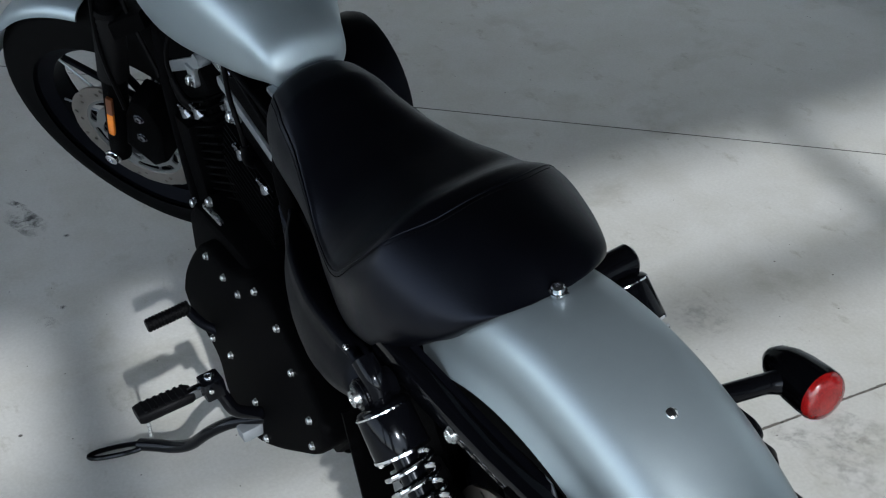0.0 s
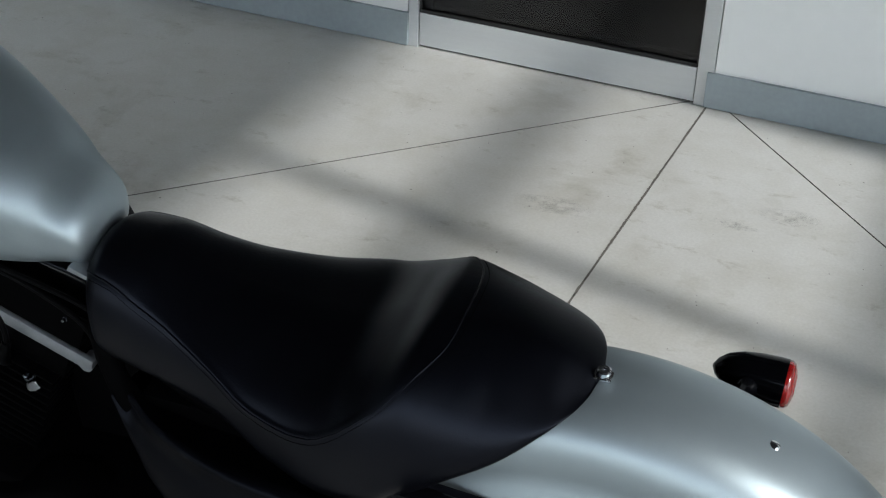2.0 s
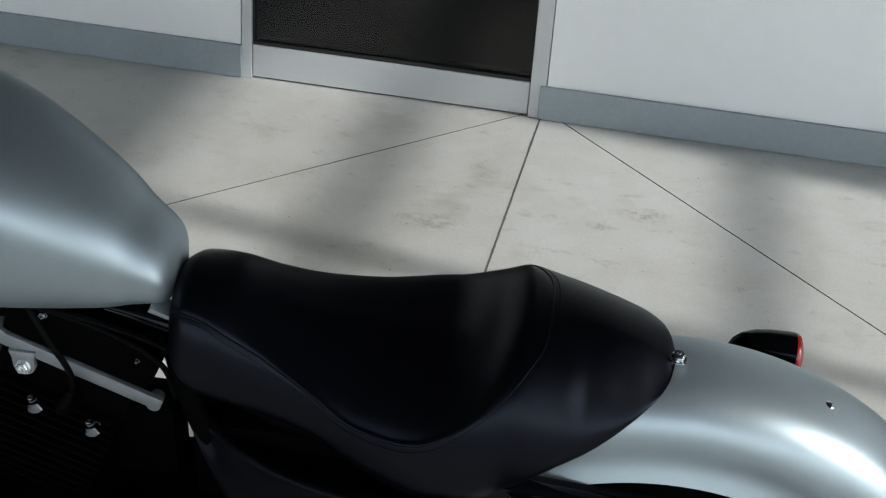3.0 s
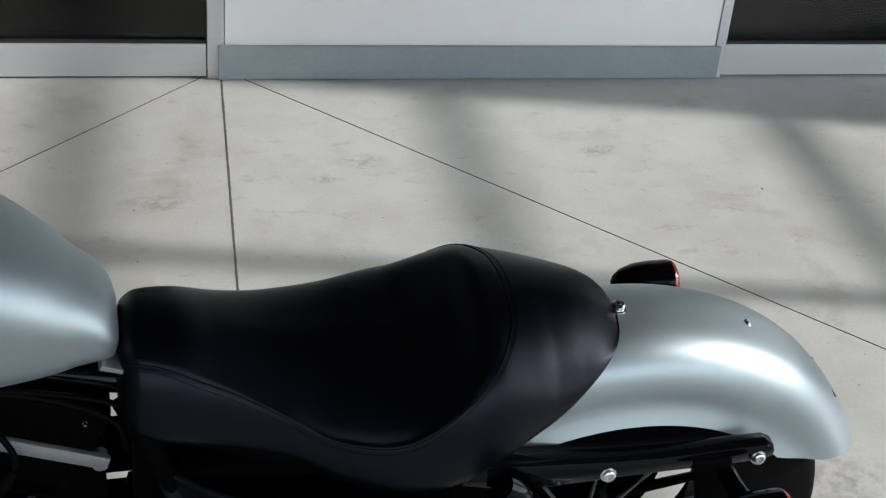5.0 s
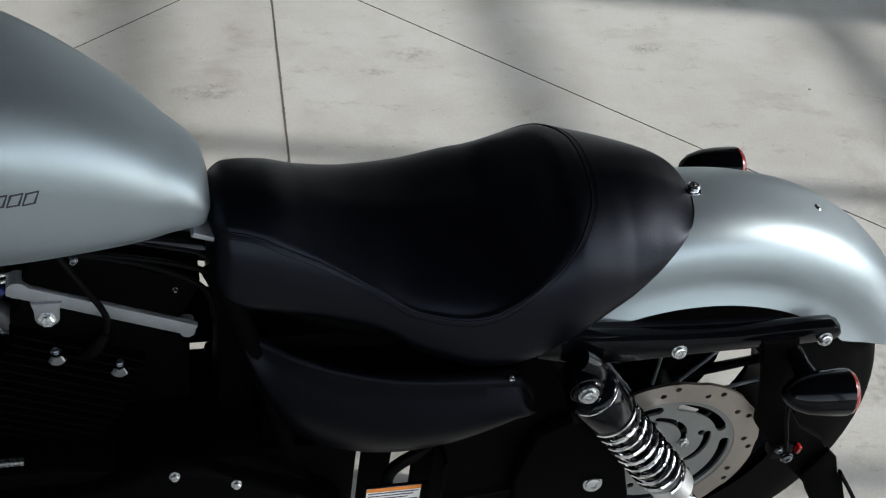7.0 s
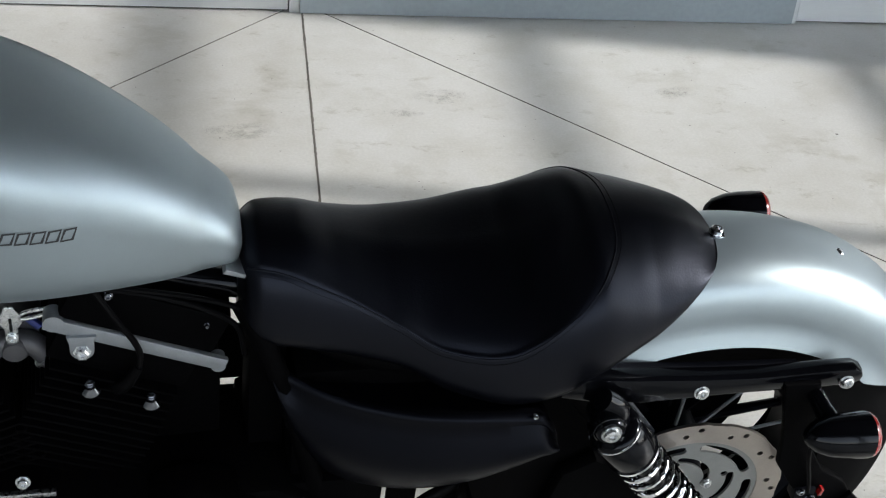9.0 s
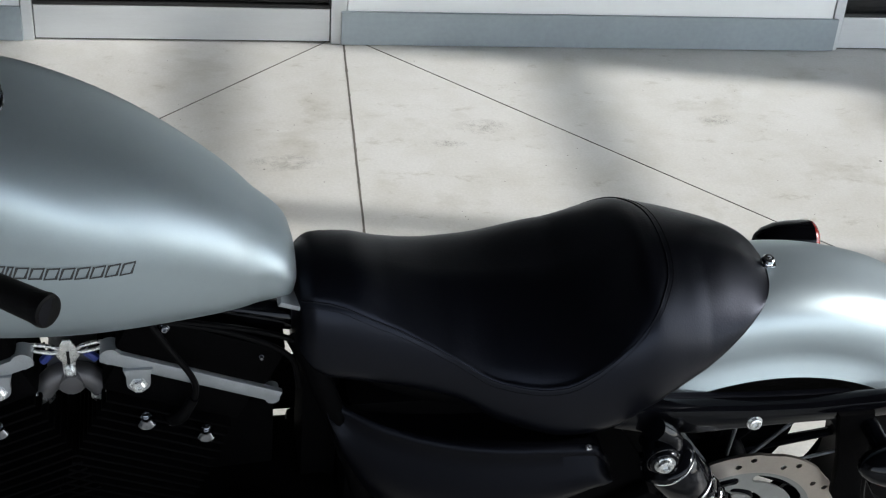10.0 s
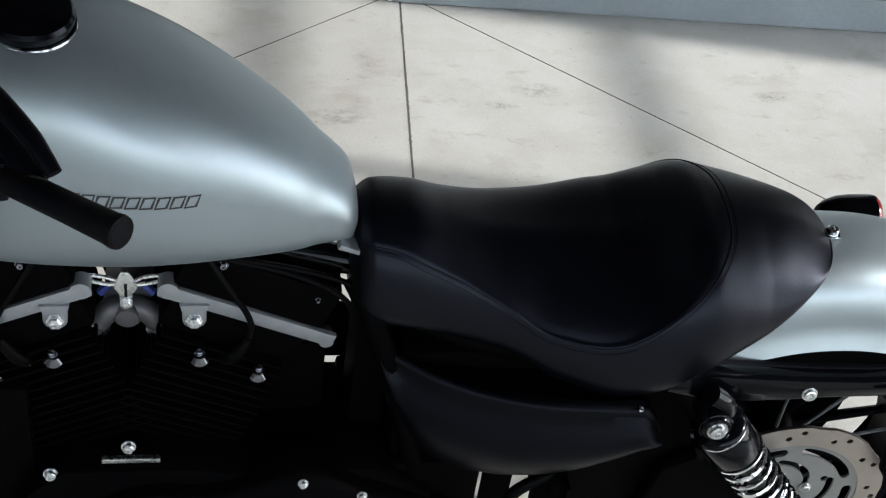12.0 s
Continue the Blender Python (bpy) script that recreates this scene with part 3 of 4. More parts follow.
def build_seat():
    path = [Vector(p) for p in SEAM_LEFT] + [Vector((-0.200, 0.006, 0.812))] + [Vector((x, 0.012 - y, z)) for x, y, z in reversed(SEAM_LEFT)]

    def snap(p, dx, dn):
        ring = seat_ring(p.x + dx, 800)
        k = min(range(800), key=lambda i: (ring[i].yz - p.yz).length)
        q = ring[k]
        n = (ring[(k + 3) % 800] - ring[k - 3]).cross(Vector((1, 0, 0))).normalized()
        if n.dot(q - Vector((q.x, 0.006, 0.68))) < 0:
            n = -n
        return q + n * dn

    fine = smooth_path(path, 5)
    seam = [snap(p, 0, 0.0) for p in fine]
    seam_xyz = np.array([tuple(p) for p in seam])
    half_seam = seam_xyz[:len(seam) // 2 + 1]
    order = np.argsort(half_seam[:, 0])

    # the inner panel sinks just inside the seam, which stands as a rounded roll
    rings = []
    for k in range(161):
        x = SX[0] + (SX[-1] - SX[0]) * (0.5 - 0.5 * math.cos(math.pi * k / 160))
        ring = seat_ring(x, 176)
        sunk = []
        reach = float(np.interp(x, half_seam[order, 0], 0.006 - half_seam[order, 1])) if x < -0.204 else 0.0
        floor_z = float(np.interp(x, half_seam[order, 0], half_seam[order, 2]))
        crown = max(p.z for p in ring if abs(p.y - 0.006) < 0.02)
        bowl = min(1.0, max(0.0, (x + 0.60) / 0.12)) * min(1.0, max(0.0, (-0.235 - x) / 0.05))
        bowl = bowl * bowl * (3.0 - 2.0 * bowl)
        for i, p in enumerate(ring):
            gap = float(np.sqrt(((seam_xyz - np.array(tuple(p))) ** 2).sum(1).min()))
            inside = abs(p.y - 0.006) < reach + 0.002 and p.z > floor_z - 0.001
            n = (ring[(i + 1) % 176] - ring[i - 1]).cross(Vector((1, 0, 0))).normalized()
            if n.dot(p - Vector((x, 0.006, 0.70))) < 0:
                n = -n
            deep = 0.0010 + 0.0022 * min(1.0, max(0.0, (x + 0.50) / 0.10)) * min(1.0, max(0.0, (-0.23 - x) / 0.06)) * (1.0 if p.y < 0.0 else 0.3)
            move = -0.0012 * math.exp(-(gap / 0.003) ** 2)
            if inside:
                f = min(1.0, max(0.0, (gap - 0.004) / 0.015))
                move -= deep * f * f * (3 - 2 * f) * math.exp(-max(0.0, gap - 0.03) / 0.12)
            q = p + n * move
            # the left half of the dish rises straight from the seam to the middle
            if inside and p.y < 0.006 and reach > 0.01:
                v = 1.0 - min(1.0, (0.006 - p.y) / reach)
                pan = floor_z + (crown - floor_z) * (1.0 - (1.0 - v) ** 1.3)
                q.z += 0.8 * bowl * min(0.0, pan - p.z)
            sunk.append(q)
        rings.append(sunk)
    seat = part("seat", loft(rings), LEATHER, bike, "black leather solo seat with a raised rear", sharp=80)
    part("piping", tube(seam, 0.0012, 8, 1), LEATHER, seat, "black piping seam")
    # double row of stitches just outside the seam
    for k in range(2, len(fine) - 3):
        for f in (0.1, 0.6):
            p = fine[k].lerp(fine[k + 1], f)
            q = fine[k].lerp(fine[k + 1], f + 0.32)
            away = 0.0075
            up = Vector((away, 0, 0)) if abs(p.y) < 0.115 and p.x > -0.27 else Vector((0, 0, -away))
            a, b = snap(p + up, 0, 0.0004), snap(q + up, 0, 0.0004)
            STITCHES.append((a, b))
    return seat


seat = build_seat()
stitch_mesh = None
for a, b in STITCHES:
    stitch_mesh = tube([a, (a + b) / 2, b], 0.0005, 5, 1, stitch_mesh)
tagged(part("stitching", stitch_mesh, STITCH, seat, "dark thread stitches"), kind="stuff")

# rear fender
FC = Vector((-0.030, 0, 0.330))
F_PROF = [(0.0, 0.4255), (0.02, 0.4248), (0.04, 0.4220), (0.058, 0.4160), (0.073, 0.4055), (0.083, 0.3920), (0.0880, 0.3780), (0.0903, 0.3640), (0.0912, 0.3540), (0.0926, 0.3450), (0.0960, 0.3360), (0.1005, 0.3270), (0.1045, 0.3190)]


def fender(name, centre, prof, a0, a_mid, a_side, mat, parent, label, steps=36, thick=0.003):
    half = [(-y, r) for y, r in reversed(prof[1:])] + prof
    ymax = prof[-1][0]
    rows = []
    for k in range(steps + 1):
        row = []
        for i, (y, r) in enumerate(half):
            f = abs(i - (len(half) - 1) / 2) / ((len(half) - 1) / 2)
            end = a_mid + (a_side - a_mid) * f ** 2.5
            a = radians(a0 + (end - a0) * k / steps)
            row.append(centre + Vector((math.cos(a) * r, y, math.sin(a) * r)))
        rows.append(row)
    bm = loft(rows, False, None, closed=False)
    bmesh.ops.recalc_face_normals(bm, faces=bm.faces)
    geo = bmesh.ops.solidify(bm, geom=bm.faces[:], thickness=thick)
    return part(name, bm, mat, parent, label, sharp=60)


rear_fender = fender("rear_fender", FC, F_PROF, 124, 28, 46, SILVER, bike, "satin silver chopped rear fender")
part("fender_bolt", lathe((0.147, 0, 0.711), (0.40, 0, 0.91), [(0, 0.0105), (0.0014, 0.0108), (0.0018, 0.0086), (0.0045, 0.0074), (0.0066, 0.0048), (0.0074, 0.0015)], 20), CHROME, rear_fender, "domed chrome bolt")
part("seat_tab", prism([(-0.075, 0.7570), (-0.033, 0.7565), (-0.033, 0.7590), (-0.075, 0.7595)], -0.008, 0.008), CHROME, rear_fender, "chrome seat tab")
bolt("seat_bolt", (-0.043, 0, 0.7585), (0.05, 0, 1), 0.0085, 0.010, rear_fender, CHROME, "knurled chrome seat bolt")


part("tail_trim", box(0.288, 0.2985, -0.040, 0.040, 0.592, 0.599, 0.002), SATIN, rear_fender, "small black trim bar on the fender tail")


# wheels
def wheel(name, cx, cz, radius, half, rim, square, label):
    hub = new(name)
    hub.parent = bike
    hub["label"] = label
    c = Vector((cx, 0, cz))
    prof = []
    for k in range(25):
        a = math.pi * k / 24
        prof.append((-half * math.cos(a) * (1.0 if 4 < k < 20 else 0.94), rim + (radius - rim) * max(0.0, math.sin(a)) ** square))
    tyre = part("tyre", lathe(c, (0, 1, 0), prof, 72, None, False), RUBBER, hub, "black road tyre")
    rimob = part("rim", lathe(c, (0, 1, 0), [(-half * 0.72, rim - 0.004), (-half * 0.74, rim + 0.010), (-half * 0.62, rim + 0.004), (-half * 0.45, rim - 0.018), (half * 0.45, rim - 0.018), (half * 0.62, rim + 0.004), (half * 0.74, rim + 0.010), (half * 0.72, rim - 0.004), (half * 0.40, rim - 0.030), (-half * 0.40, rim - 0.030), (-half * 0.72, rim - 0.004)], 72, None, False), SATIN, hub, "black cast rim")
    part("hub", lathe(c, (0, 1, 0), [(-0.075, 0.028), (-0.07, 0.034), (-0.04, 0.036), (-0.03, 0.05), (0.03, 0.05), (0.04, 0.036), (0.07, 0.034), (0.075, 0.028)], 28), SATIN, hub)
    for k in range(9):
        a = math.tau * k / 9 + 0.2
        for s in (-1, 1):
            p = c + Vector((math.cos(a) * 0.045, s * 0.022, math.sin(a) * 0.045))
            b = a + s * 0.06
            q = c + Vector((math.cos(b) * (rim - 0.02), s * 0.010, math.sin(b) * (rim - 0.02)))
            part("spoke", rod(p, q, 0.0030 if s < 0 else 0.009, 8, 0.001, None, 0.0026 if s < 0 else 0.007), CAST if s < 0 else SATIN, hub)
    return hub


def brake_disc(parent, cx, cy, cz, r_out, label):
    """A drilled disc on a slotted carrier, with real holes."""
    own = bmesh.new()
    edges = []

    def loop(pts):
        vs = [own.verts.new((cx + x, cy, cz + z)) for x, z in pts]
        edges.extend(own.edges.new((vs[i], vs[(i + 1) % len(vs)])) for i in range(len(vs)))

    def circle(x, z, r, n):
        loop([(x + r * math.cos(math.tau * i / n), z + r * math.sin(math.tau * i / n)) for i in range(n)])

    def plate(name, mat, depth, under, label_=""):
        nonlocal own, edges
        bmesh.ops.triangle_fill(own, use_beauty=True, edges=edges)
        ext = bmesh.ops.extrude_face_region(own, geom=own.faces[:])
        for v in ext["geom"]:
            if isinstance(v, bmesh.types.BMVert):
                v.co.y += depth
        made = part(name, own, mat, under, label_, smooth=False)
        own, edges = bmesh.new(), []
        return made

    def swirl(a, r0, r1, span, wide, n=12):
        """A curved slot with round ends that winds from one radius to another."""
        mid = [(a + span * i / n, r0 + (r1 - r0) * (i / n) ** 0.7) for i in range(n + 1)]
        side_ = []
        for sign in (1, -1):
            row = [(math.cos(t) * (r + sign * wide), math.sin(t) * (r + sign * wide)) for t, r in mid]
            side_.append(row if sign > 0 else row[::-1])
        (tb, rb), (ta, ra) = mid[-1], mid[0]
        cap_b = [(math.cos(tb) * rb + wide * math.cos(tb + math.pi * k / 5), math.sin(tb) * rb + wide * math.sin(tb + math.pi * k / 5)) for k in range(1, 5)]
        cap_a = [(math.cos(ta) * ra + wide * math.cos(ta + math.pi + math.pi * k / 5), math.sin(ta) * ra + wide * math.sin(ta + math.pi + math.pi * k / 5)) for k in range(1, 5)]
        loop(side_[0] + cap_b + side_[1] + cap_a)

    # outer friction ring with a gently scalloped rim and paired drillings
    loop([(math.cos(t) * r_out * (1 - 0.012 * (math.cos(9 * t) > 0.86)), math.sin(t) * r_out * (1 - 0.012 * (math.cos(9 * t) > 0.86))) for t in [math.tau * i / 108 for i in range(108)]])
    circle(0, 0, r_out * 0.76, 72)
    for k in range(12):
        a = math.tau * k / 12
        circle(math.cos(a) * r_out * 0.93, math.sin(a) * r_out * 0.93, 0.0046, 10)
        circle(math.cos(a + 0.15) * r_out * 0.86, math.sin(a + 0.15) * r_out * 0.86, 0.0046, 10)
    disc = plate("brake_disc", STEEL, 0.005, parent, label)
    # grey carrier with long winding slots
    cy += 0.0015
    circle(0, 0, r_out * 0.762, 72)
    circle(0, 0, 0.026, 24)
    for k in range(5):
        a = math.tau * k / 5 + 0.5
        swirl(a, r_out * 0.655, r_out * 0.665, 0.92, 0.0075)
        swirl(a + 0.30, r_out * 0.30, r_out * 0.515, 0.95, 0.0062)
        circle(math.cos(a + 0.10) * r_out * 0.47, math.sin(a + 0.10) * r_out * 0.47, 0.0058, 12)
    plate("carrier", CARRIER, 0.004, disc, "grey slotted disc carrier")
    for k in range(5):
        a = math.tau * k / 5 + 0.62
        bolt("disc_bolt", (cx + math.cos(a) * r_out * 0.28, cy - 0.001, cz + math.sin(a) * r_out * 0.28), (0, -1, 0), 0.007, 0.006, disc)
    return disc


rear_wheel = wheel("rear_wheel", -0.022, 0.352, 0.356, 0.080, 0.214, 0.42, "black cast rear wheel with road tyre")
brake_disc(rear_wheel, -0.031, -0.106, 0.342, 0.155, "drilled steel rear brake disc")


# rear struts, shocks and lights
def strut(s):
    y = s * 0.130 - 0.013
    ob = part("fender_strut", prism([(-0.265, 0.640), (-0.268, 0.614), (-0.22, 0.601), (-0.15, 0.593), (-0.05, 0.598), (0.105, 0.601), (0.144, 0.603), (0.154, 0.609), (0.156, 0.618), (0.152, 0.627), (0.140, 0.633), (0.10, 0.633), (0.0, 0.629), (-0.08, 0.632), (-0.18, 0.640), (-0.25, 0.648)], y - s * 0.027, y, 0.007), GLOSS, bike, "black fender strut")
    part("inner_strut", prism([(-0.34, 0.640), (-0.20, 0.606), (0.05, 0.608), (0.07, 0.612), (0.07, 0.622), (0.05, 0.624), (-0.06, 0.628), (-0.22, 0.640), (-0.33, 0.690)], y - s * 0.038, y - s * 0.027, 0.002), SATIN, ob)
    for x, z in ((-0.075, 0.610), (0.131, 0.612)):
        bolt("strut_bolt", (x, y, z), (0, s, 0.15), 0.0085, 0.007, ob)
    return ob


def shock(s):
    top, low = Vector((-0.212, s * 0.172, 0.603)), Vector((-0.012, s * 0.172, 0.330))
    way = (low - top).normalized()
    length = (low - top).length
    ob = new("shock_absorber")
    ob.parent = bike
    ob["label"] = "black and chrome rear shock absorber with exposed spring"
    top.y += 0.016 if s > 0 else 0.0
    part("top_eye", lathe((top.x, s * 0.145, top.z), (0, s, 0), [(0, 0.018), (0.004, 0.021), (0.046, 0.021), (0.050, 0.018)] if s < 0 else [(0, 0.018), (0.004, 0.022), (0.068, 0.022), (0.072, 0.018), (0.072, 0.002)], 24), GLOSS, ob)
    part("cover", lathe(top, way, [(0.016, 0.020), (0.020, 0.031), (0.025, 0.0350), (0.079, 0.0362), (0.082, 0.035), (0.082, 0.026)], 32), GLOSS, ob, "gloss black upper cover")
    part("damper", lathe(top, way, [(0.05, 0.017), (0.17, 0.017), (0.17, 0.021), (length - 0.035, 0.021), (length - 0.03, 0.014)], 20), GLOSS, ob)
    part("spring_seat", lathe(top, way, [(length - 0.075, 0.024), (length - 0.072, 0.031), (length - 0.034, 0.031), (length - 0.030, 0.022)], 24), ALLOY, ob)
    part("cover_ring", lathe(top, way, [(0.080, 0.0345), (0.0805, 0.0374), (0.0840, 0.0374), (0.0845, 0.0345)], 32), CHROME, ob, "chrome trim ring")
    part("top_ring", lathe(top, way, [(0.0255, 0.0345), (0.026, 0.0362), (0.0280, 0.0362), (0.0285, 0.0345)], 32), CHROME, ob, "chrome trim ring")
    if s < 0:
        part("top_lug", tube([top + Vector((-0.012, 0, 0.040)), top + Vector((0.010, 0, 0.022)), top + Vector((0.016, 0, -0.006))], 0.0150, 14, 5), GLOSS, ob)
    part("washer", lathe((top.x, s * 0.186, top.z), (0, s, 0), [(0, 0.020), (0.004, 0.022), (0.006, 0.019), (0.008, 0.015)], 24), GLOSS, ob)
    u, v, w = frame_of(way)
    turns, n = 9, 9 * 18
    helix = [top + w * (0.086 + (length - 0.156) * k / n) + (u * math.cos(math.tau * k * turns / n) + v * math.sin(math.tau * k * turns / n)) * 0.0318 for k in range(n + 1)]
    part("spring", tube(helix, 0.0036, 8, 1), CHROME, ob, "chrome coil spring")
    part("low_eye", lathe((low.x, s * 0.152, low.z), (0, s, 0), [(0, 0.016), (0.004, 0.02), (0.036, 0.02), (0.04, 0.016)], 20), CHROME, ob)
    bolt("shock_bolt", (top.x, s * 0.195, top.z), (0, s, 0), 0.0110, 0.008, ob)
    bolt("shock_bolt", (low.x, s * 0.192, low.z), (0, s, 0), 0.011, 0.009, ob)
    return ob


def turn_signal(s, z):
    ob = new("turn_signal")
    ob.parent = bike
    ob["label"] = "black bullet turn signal with red lens"
    c = Vector((0.130, s * 0.213, z))
    back = c + Vector((-0.082, 0, 0.004))
    part("housing", lathe(back, c - back, [(0, 0.002), (0.005, 0.011), (0.016, 0.020), (0.034, 0.0268), (0.055, 0.0300), (0.080, 0.0314), (0.090, 0.0312)], 32), GLOSS, ob, "gloss black housing")
    part("lens", lathe(c + Vector((0.0075, 0, 0)), (1, 0, 0), [(0, 0.0306), (0.005, 0.0300), (0.009, 0.027), (0.012, 0.019), (0.0135, 0.008), (0.0137, 0.001)], 32), RED, ob, "red plastic lens")
    part("lens_ring", lathe(c + Vector((0.0165, 0, 0)), (1, 0, 0), [(0, 0.0150), (0.0040, 0.0146), (0.0044, 0.0120), (0, 0.0116)], 32), REDDARK, ob)
    part("stalk", tube([(0.080, s * 0.112, z + 0.016), (0.088, s * 0.150, z + 0.012), (0.092, s * 0.178, z + 0.007), (0.098, s * 0.205, z)], lambda t: 0.0125 + 0.006 * max(0.0, t - 0.6) / 0.4, 14, 6), GLOSS, ob)
    return ob


strut(-1), strut(1)
shock(-1), shock(1)
turn_signal(-1, 0.585), turn_signal(1, 0.607)


# left side cover
def side_cover():
    cx = [-0.628, -0.604, -0.571, -0.538, -0.504, -0.469, -0.435, -0.400, -0.363, -0.325, -0.295, -0.276, -0.264]
    up = [0.640, 0.627, 0.622, 0.618, 0.614, 0.611, 0.610, 0.609, 0.608, 0.606, 0.604, 0.585, 0.556]
    lo = [0.610, 0.505, 0.445, 0.420, 0.412, 0.411, 0.416, 0.424, 0.438, 0.464, 0.490, 0.512, 0.535]
    face = [-0.080, -0.092, -0.114, -0.129, -0.140, -0.149, -0.156, -0.160, -0.162, -0.163, -0.163, -0.160, -0.155]
    rings = []
    for k in range(49):
        x = cx[0] + (cx[-1] - cx[0]) * k / 48
        a, b, out = (interp(x, cx, t) for t in (up, lo, face))
        h = a - b
        # a raised lip along the top edge, then a flank that tucks in below
        ring = [(x, -0.07, a - 0.016), (x, out + 0.024, a - 0.010), (x, out + 0.013, a - 0.002), (x, out + 0.006, a), (x, out + 0.001, a - 0.003), (x, out - 0.001, a - 0.009), (x, out + 0.002, a - 0.015)]
        lip = min(0.017, 0.3 * h)
        for j in range(1, 10):
            f = j / 10
            ring.append((x, out + 0.003 - 0.026 * math.sin(math.pi * f) + 0.040 * f * f, a - lip - (h - lip - 0.006) * f))
        ring += [(x, out + 0.046, b + 0.002), (x, out + 0.054, b), (x, -0.07, b + 0.004)]
        rings.append([Vector(p) for p in ring])
    ob = part("side_cover", loft(rings), SATIN, bike, "satin black side cover", sharp=50)
    bolt("cover_pin", (-0.303, -0.160, 0.604), (0, -0.5, 0.8), 0.0035, 0.006, ob, CHROME)
    return ob


side_cover()

# engine
CRANK = Vector((-0.938, 0, 0.330))


def cylinder(s):
    """One cylinder of the twin; s = 1 tilts to the tail."""
    ang = radians(23.0) * s
    up = Vector((math.sin(ang), 0, math.cos(ang)))
    along = Vector((math.cos(ang), 0, -math.sin(ang)))
    ob = new("cylinder")
    ob.parent = bike
    ob["label"] = "black finned engine cylinder"

    def block(name, d0, d1, hx, hy, mat, bev, shift=0.0, label=""):
        bm = box(-hx, hx, -hy, hy, 0, d1 - d0, bev)
        o = CRANK + up * d0 + along * shift
        m = Matrix.Translation(o) @ Matrix((along, Vector((0, 1, 0)), up)).transposed().to_4x4()
        bmesh.ops.transform(bm, matrix=m, verts=bm.verts)
        return part(name, bm, mat, ob, label)

    block("barrel", 0.10, 0.31, 0.052, 0.045, WRINKLE, 0.004)
    for k in range(13):
        d = 0.125 + k * 0.0145
        grow = 0.004 * math.sin(math.pi * k / 12)
        block("fin", d, d + 0.0042, 0.082 + grow, 0.060 + grow, WRINKLE, 0.001)
    block("head", 0.305, 0.353, 0.090, 0.048, WRINKLE, 0.006)
    rocker = block("rocker_box", 0.3745, 0.440, 0.100, 0.050, WRINKLE, 0.010, 0.000, "black rocker box")
    block("rocker_base", 0.352, 0.376, 0.098, 0.044, WRINKLE, 0.002)
    strip = box(-0.116, 0.116, -0.0525, -0.0445, 0, 0.020, 0.002)
    place = Matrix((along, Vector((0, 1, 0)), up)).transposed().to_4x4()
    bmesh.ops.transform(strip, matrix=Matrix.Translation(CRANK + up * 0.354 + along * 0.006 * s) @ place, verts=strip.verts)
    rail = part("rocker_rail", strip, CAST, ob, "bare grey alloy rocker rail")
    x0 = -0.059 * s
    o = CRANK + up * 0.349 + along * x0
    lobe = CRANK + up * 0.366 - along * (0.100 * s)
    part("rail_lobe", lathe(lobe + Vector((0, -0.030, 0)), (0, -1, 0), [(0, 0.0125), (0.0222, 0.0125)], 20), CAST, rail)
    part("rail_lobe", lathe(CRANK + up * 0.3595 + along * (0.114 * s) + Vector((0, -0.030, 0)), (0, -1, 0), [(0, 0.0092), (0.0222, 0.0092)], 20), CAST, rail)
    lug = [(0.0145 * math.cos(math.tau * k / 24), -0.012 + 0.0145 * math.sin(math.tau * k / 24)) for k in range(12, 25)]
    tab = prism([(o.x + 0.0175, o.z + 0.012)] + [(o.x + 0.0145, o.z)] + [(o.x + x, o.z + z) for x, z in reversed(lug)] + [(o.x - 0.0145, o.z), (o.x - 0.0175, o.z + 0.012)], -0.057, -0.046, 0.0015)
    part("bolt_lug", tab, CAST, rail)
    bolt("head_bolt", o + Vector((0, -0.057, -0.012)), (0, -1, 0.25), 0.0088, 0.009, rail, hexed=True)
    for a, b in ((-0.025 * s, 0.285), (0.054 * s, 0.286)):
        p = CRANK + up * b + along * a + Vector((0, -0.056, -0.008))
        part("stud", lathe(p, (0, -0.45, 1.0), [(0, 0.0122), (0.002, 0.0128), (0.012, 0.0074), (0.013, 0.0066), (0.019, 0.0066), (0.0195, 0.0048), (0.028, 0.0046), (0.029, 0.003)], 12), GUNMETAL, ob, "chrome flared stud nut")
    mid = CRANK.x

    def flip(pts):
        return [Vector((mid + (x - mid) * s, y, z)) for x, y, z in pts]

    plug = part("spark_plug_boot", tube(flip([(-0.816, -0.050, 0.592), (-0.806, -0.066, 0.612), (-0.790, -0.070, 0.645)]), lambda t: 0.0120 - 0.006 * t, 12, 6), WIRE, ob, "black plug boot")
    p = flip([(-0.817, -0.046, 0.590)])[0]
    part("plug_nut", lathe(p, (0.1 * s, -0.9, 0.4), [(0, 0.011), (0.008, 0.011), (0.010, 0.008)], 6), ZINC, plug)
    part("plug_lead", tube(flip([(-0.790, -0.070, 0.645), (-0.788, -0.071, 0.668), (-0.796, -0.070, 0.692), (-0.814, -0.066, 0.722), (-0.838, -0.055, 0.760)]), 0.0042, 8, 6), WIRE, ob)
    return ob


cylinder(1), cylinder(-1)
for x, z, r in ((-0.822, 0.749, 0.0050), (-0.707, 0.691, 0.0024), (-1.054, 0.749, 0.0050)):
    bolt("rocker_bolt", (x, -0.050, z), (0, -1, 0.2), r, 0.007, bike, GUNMETAL)


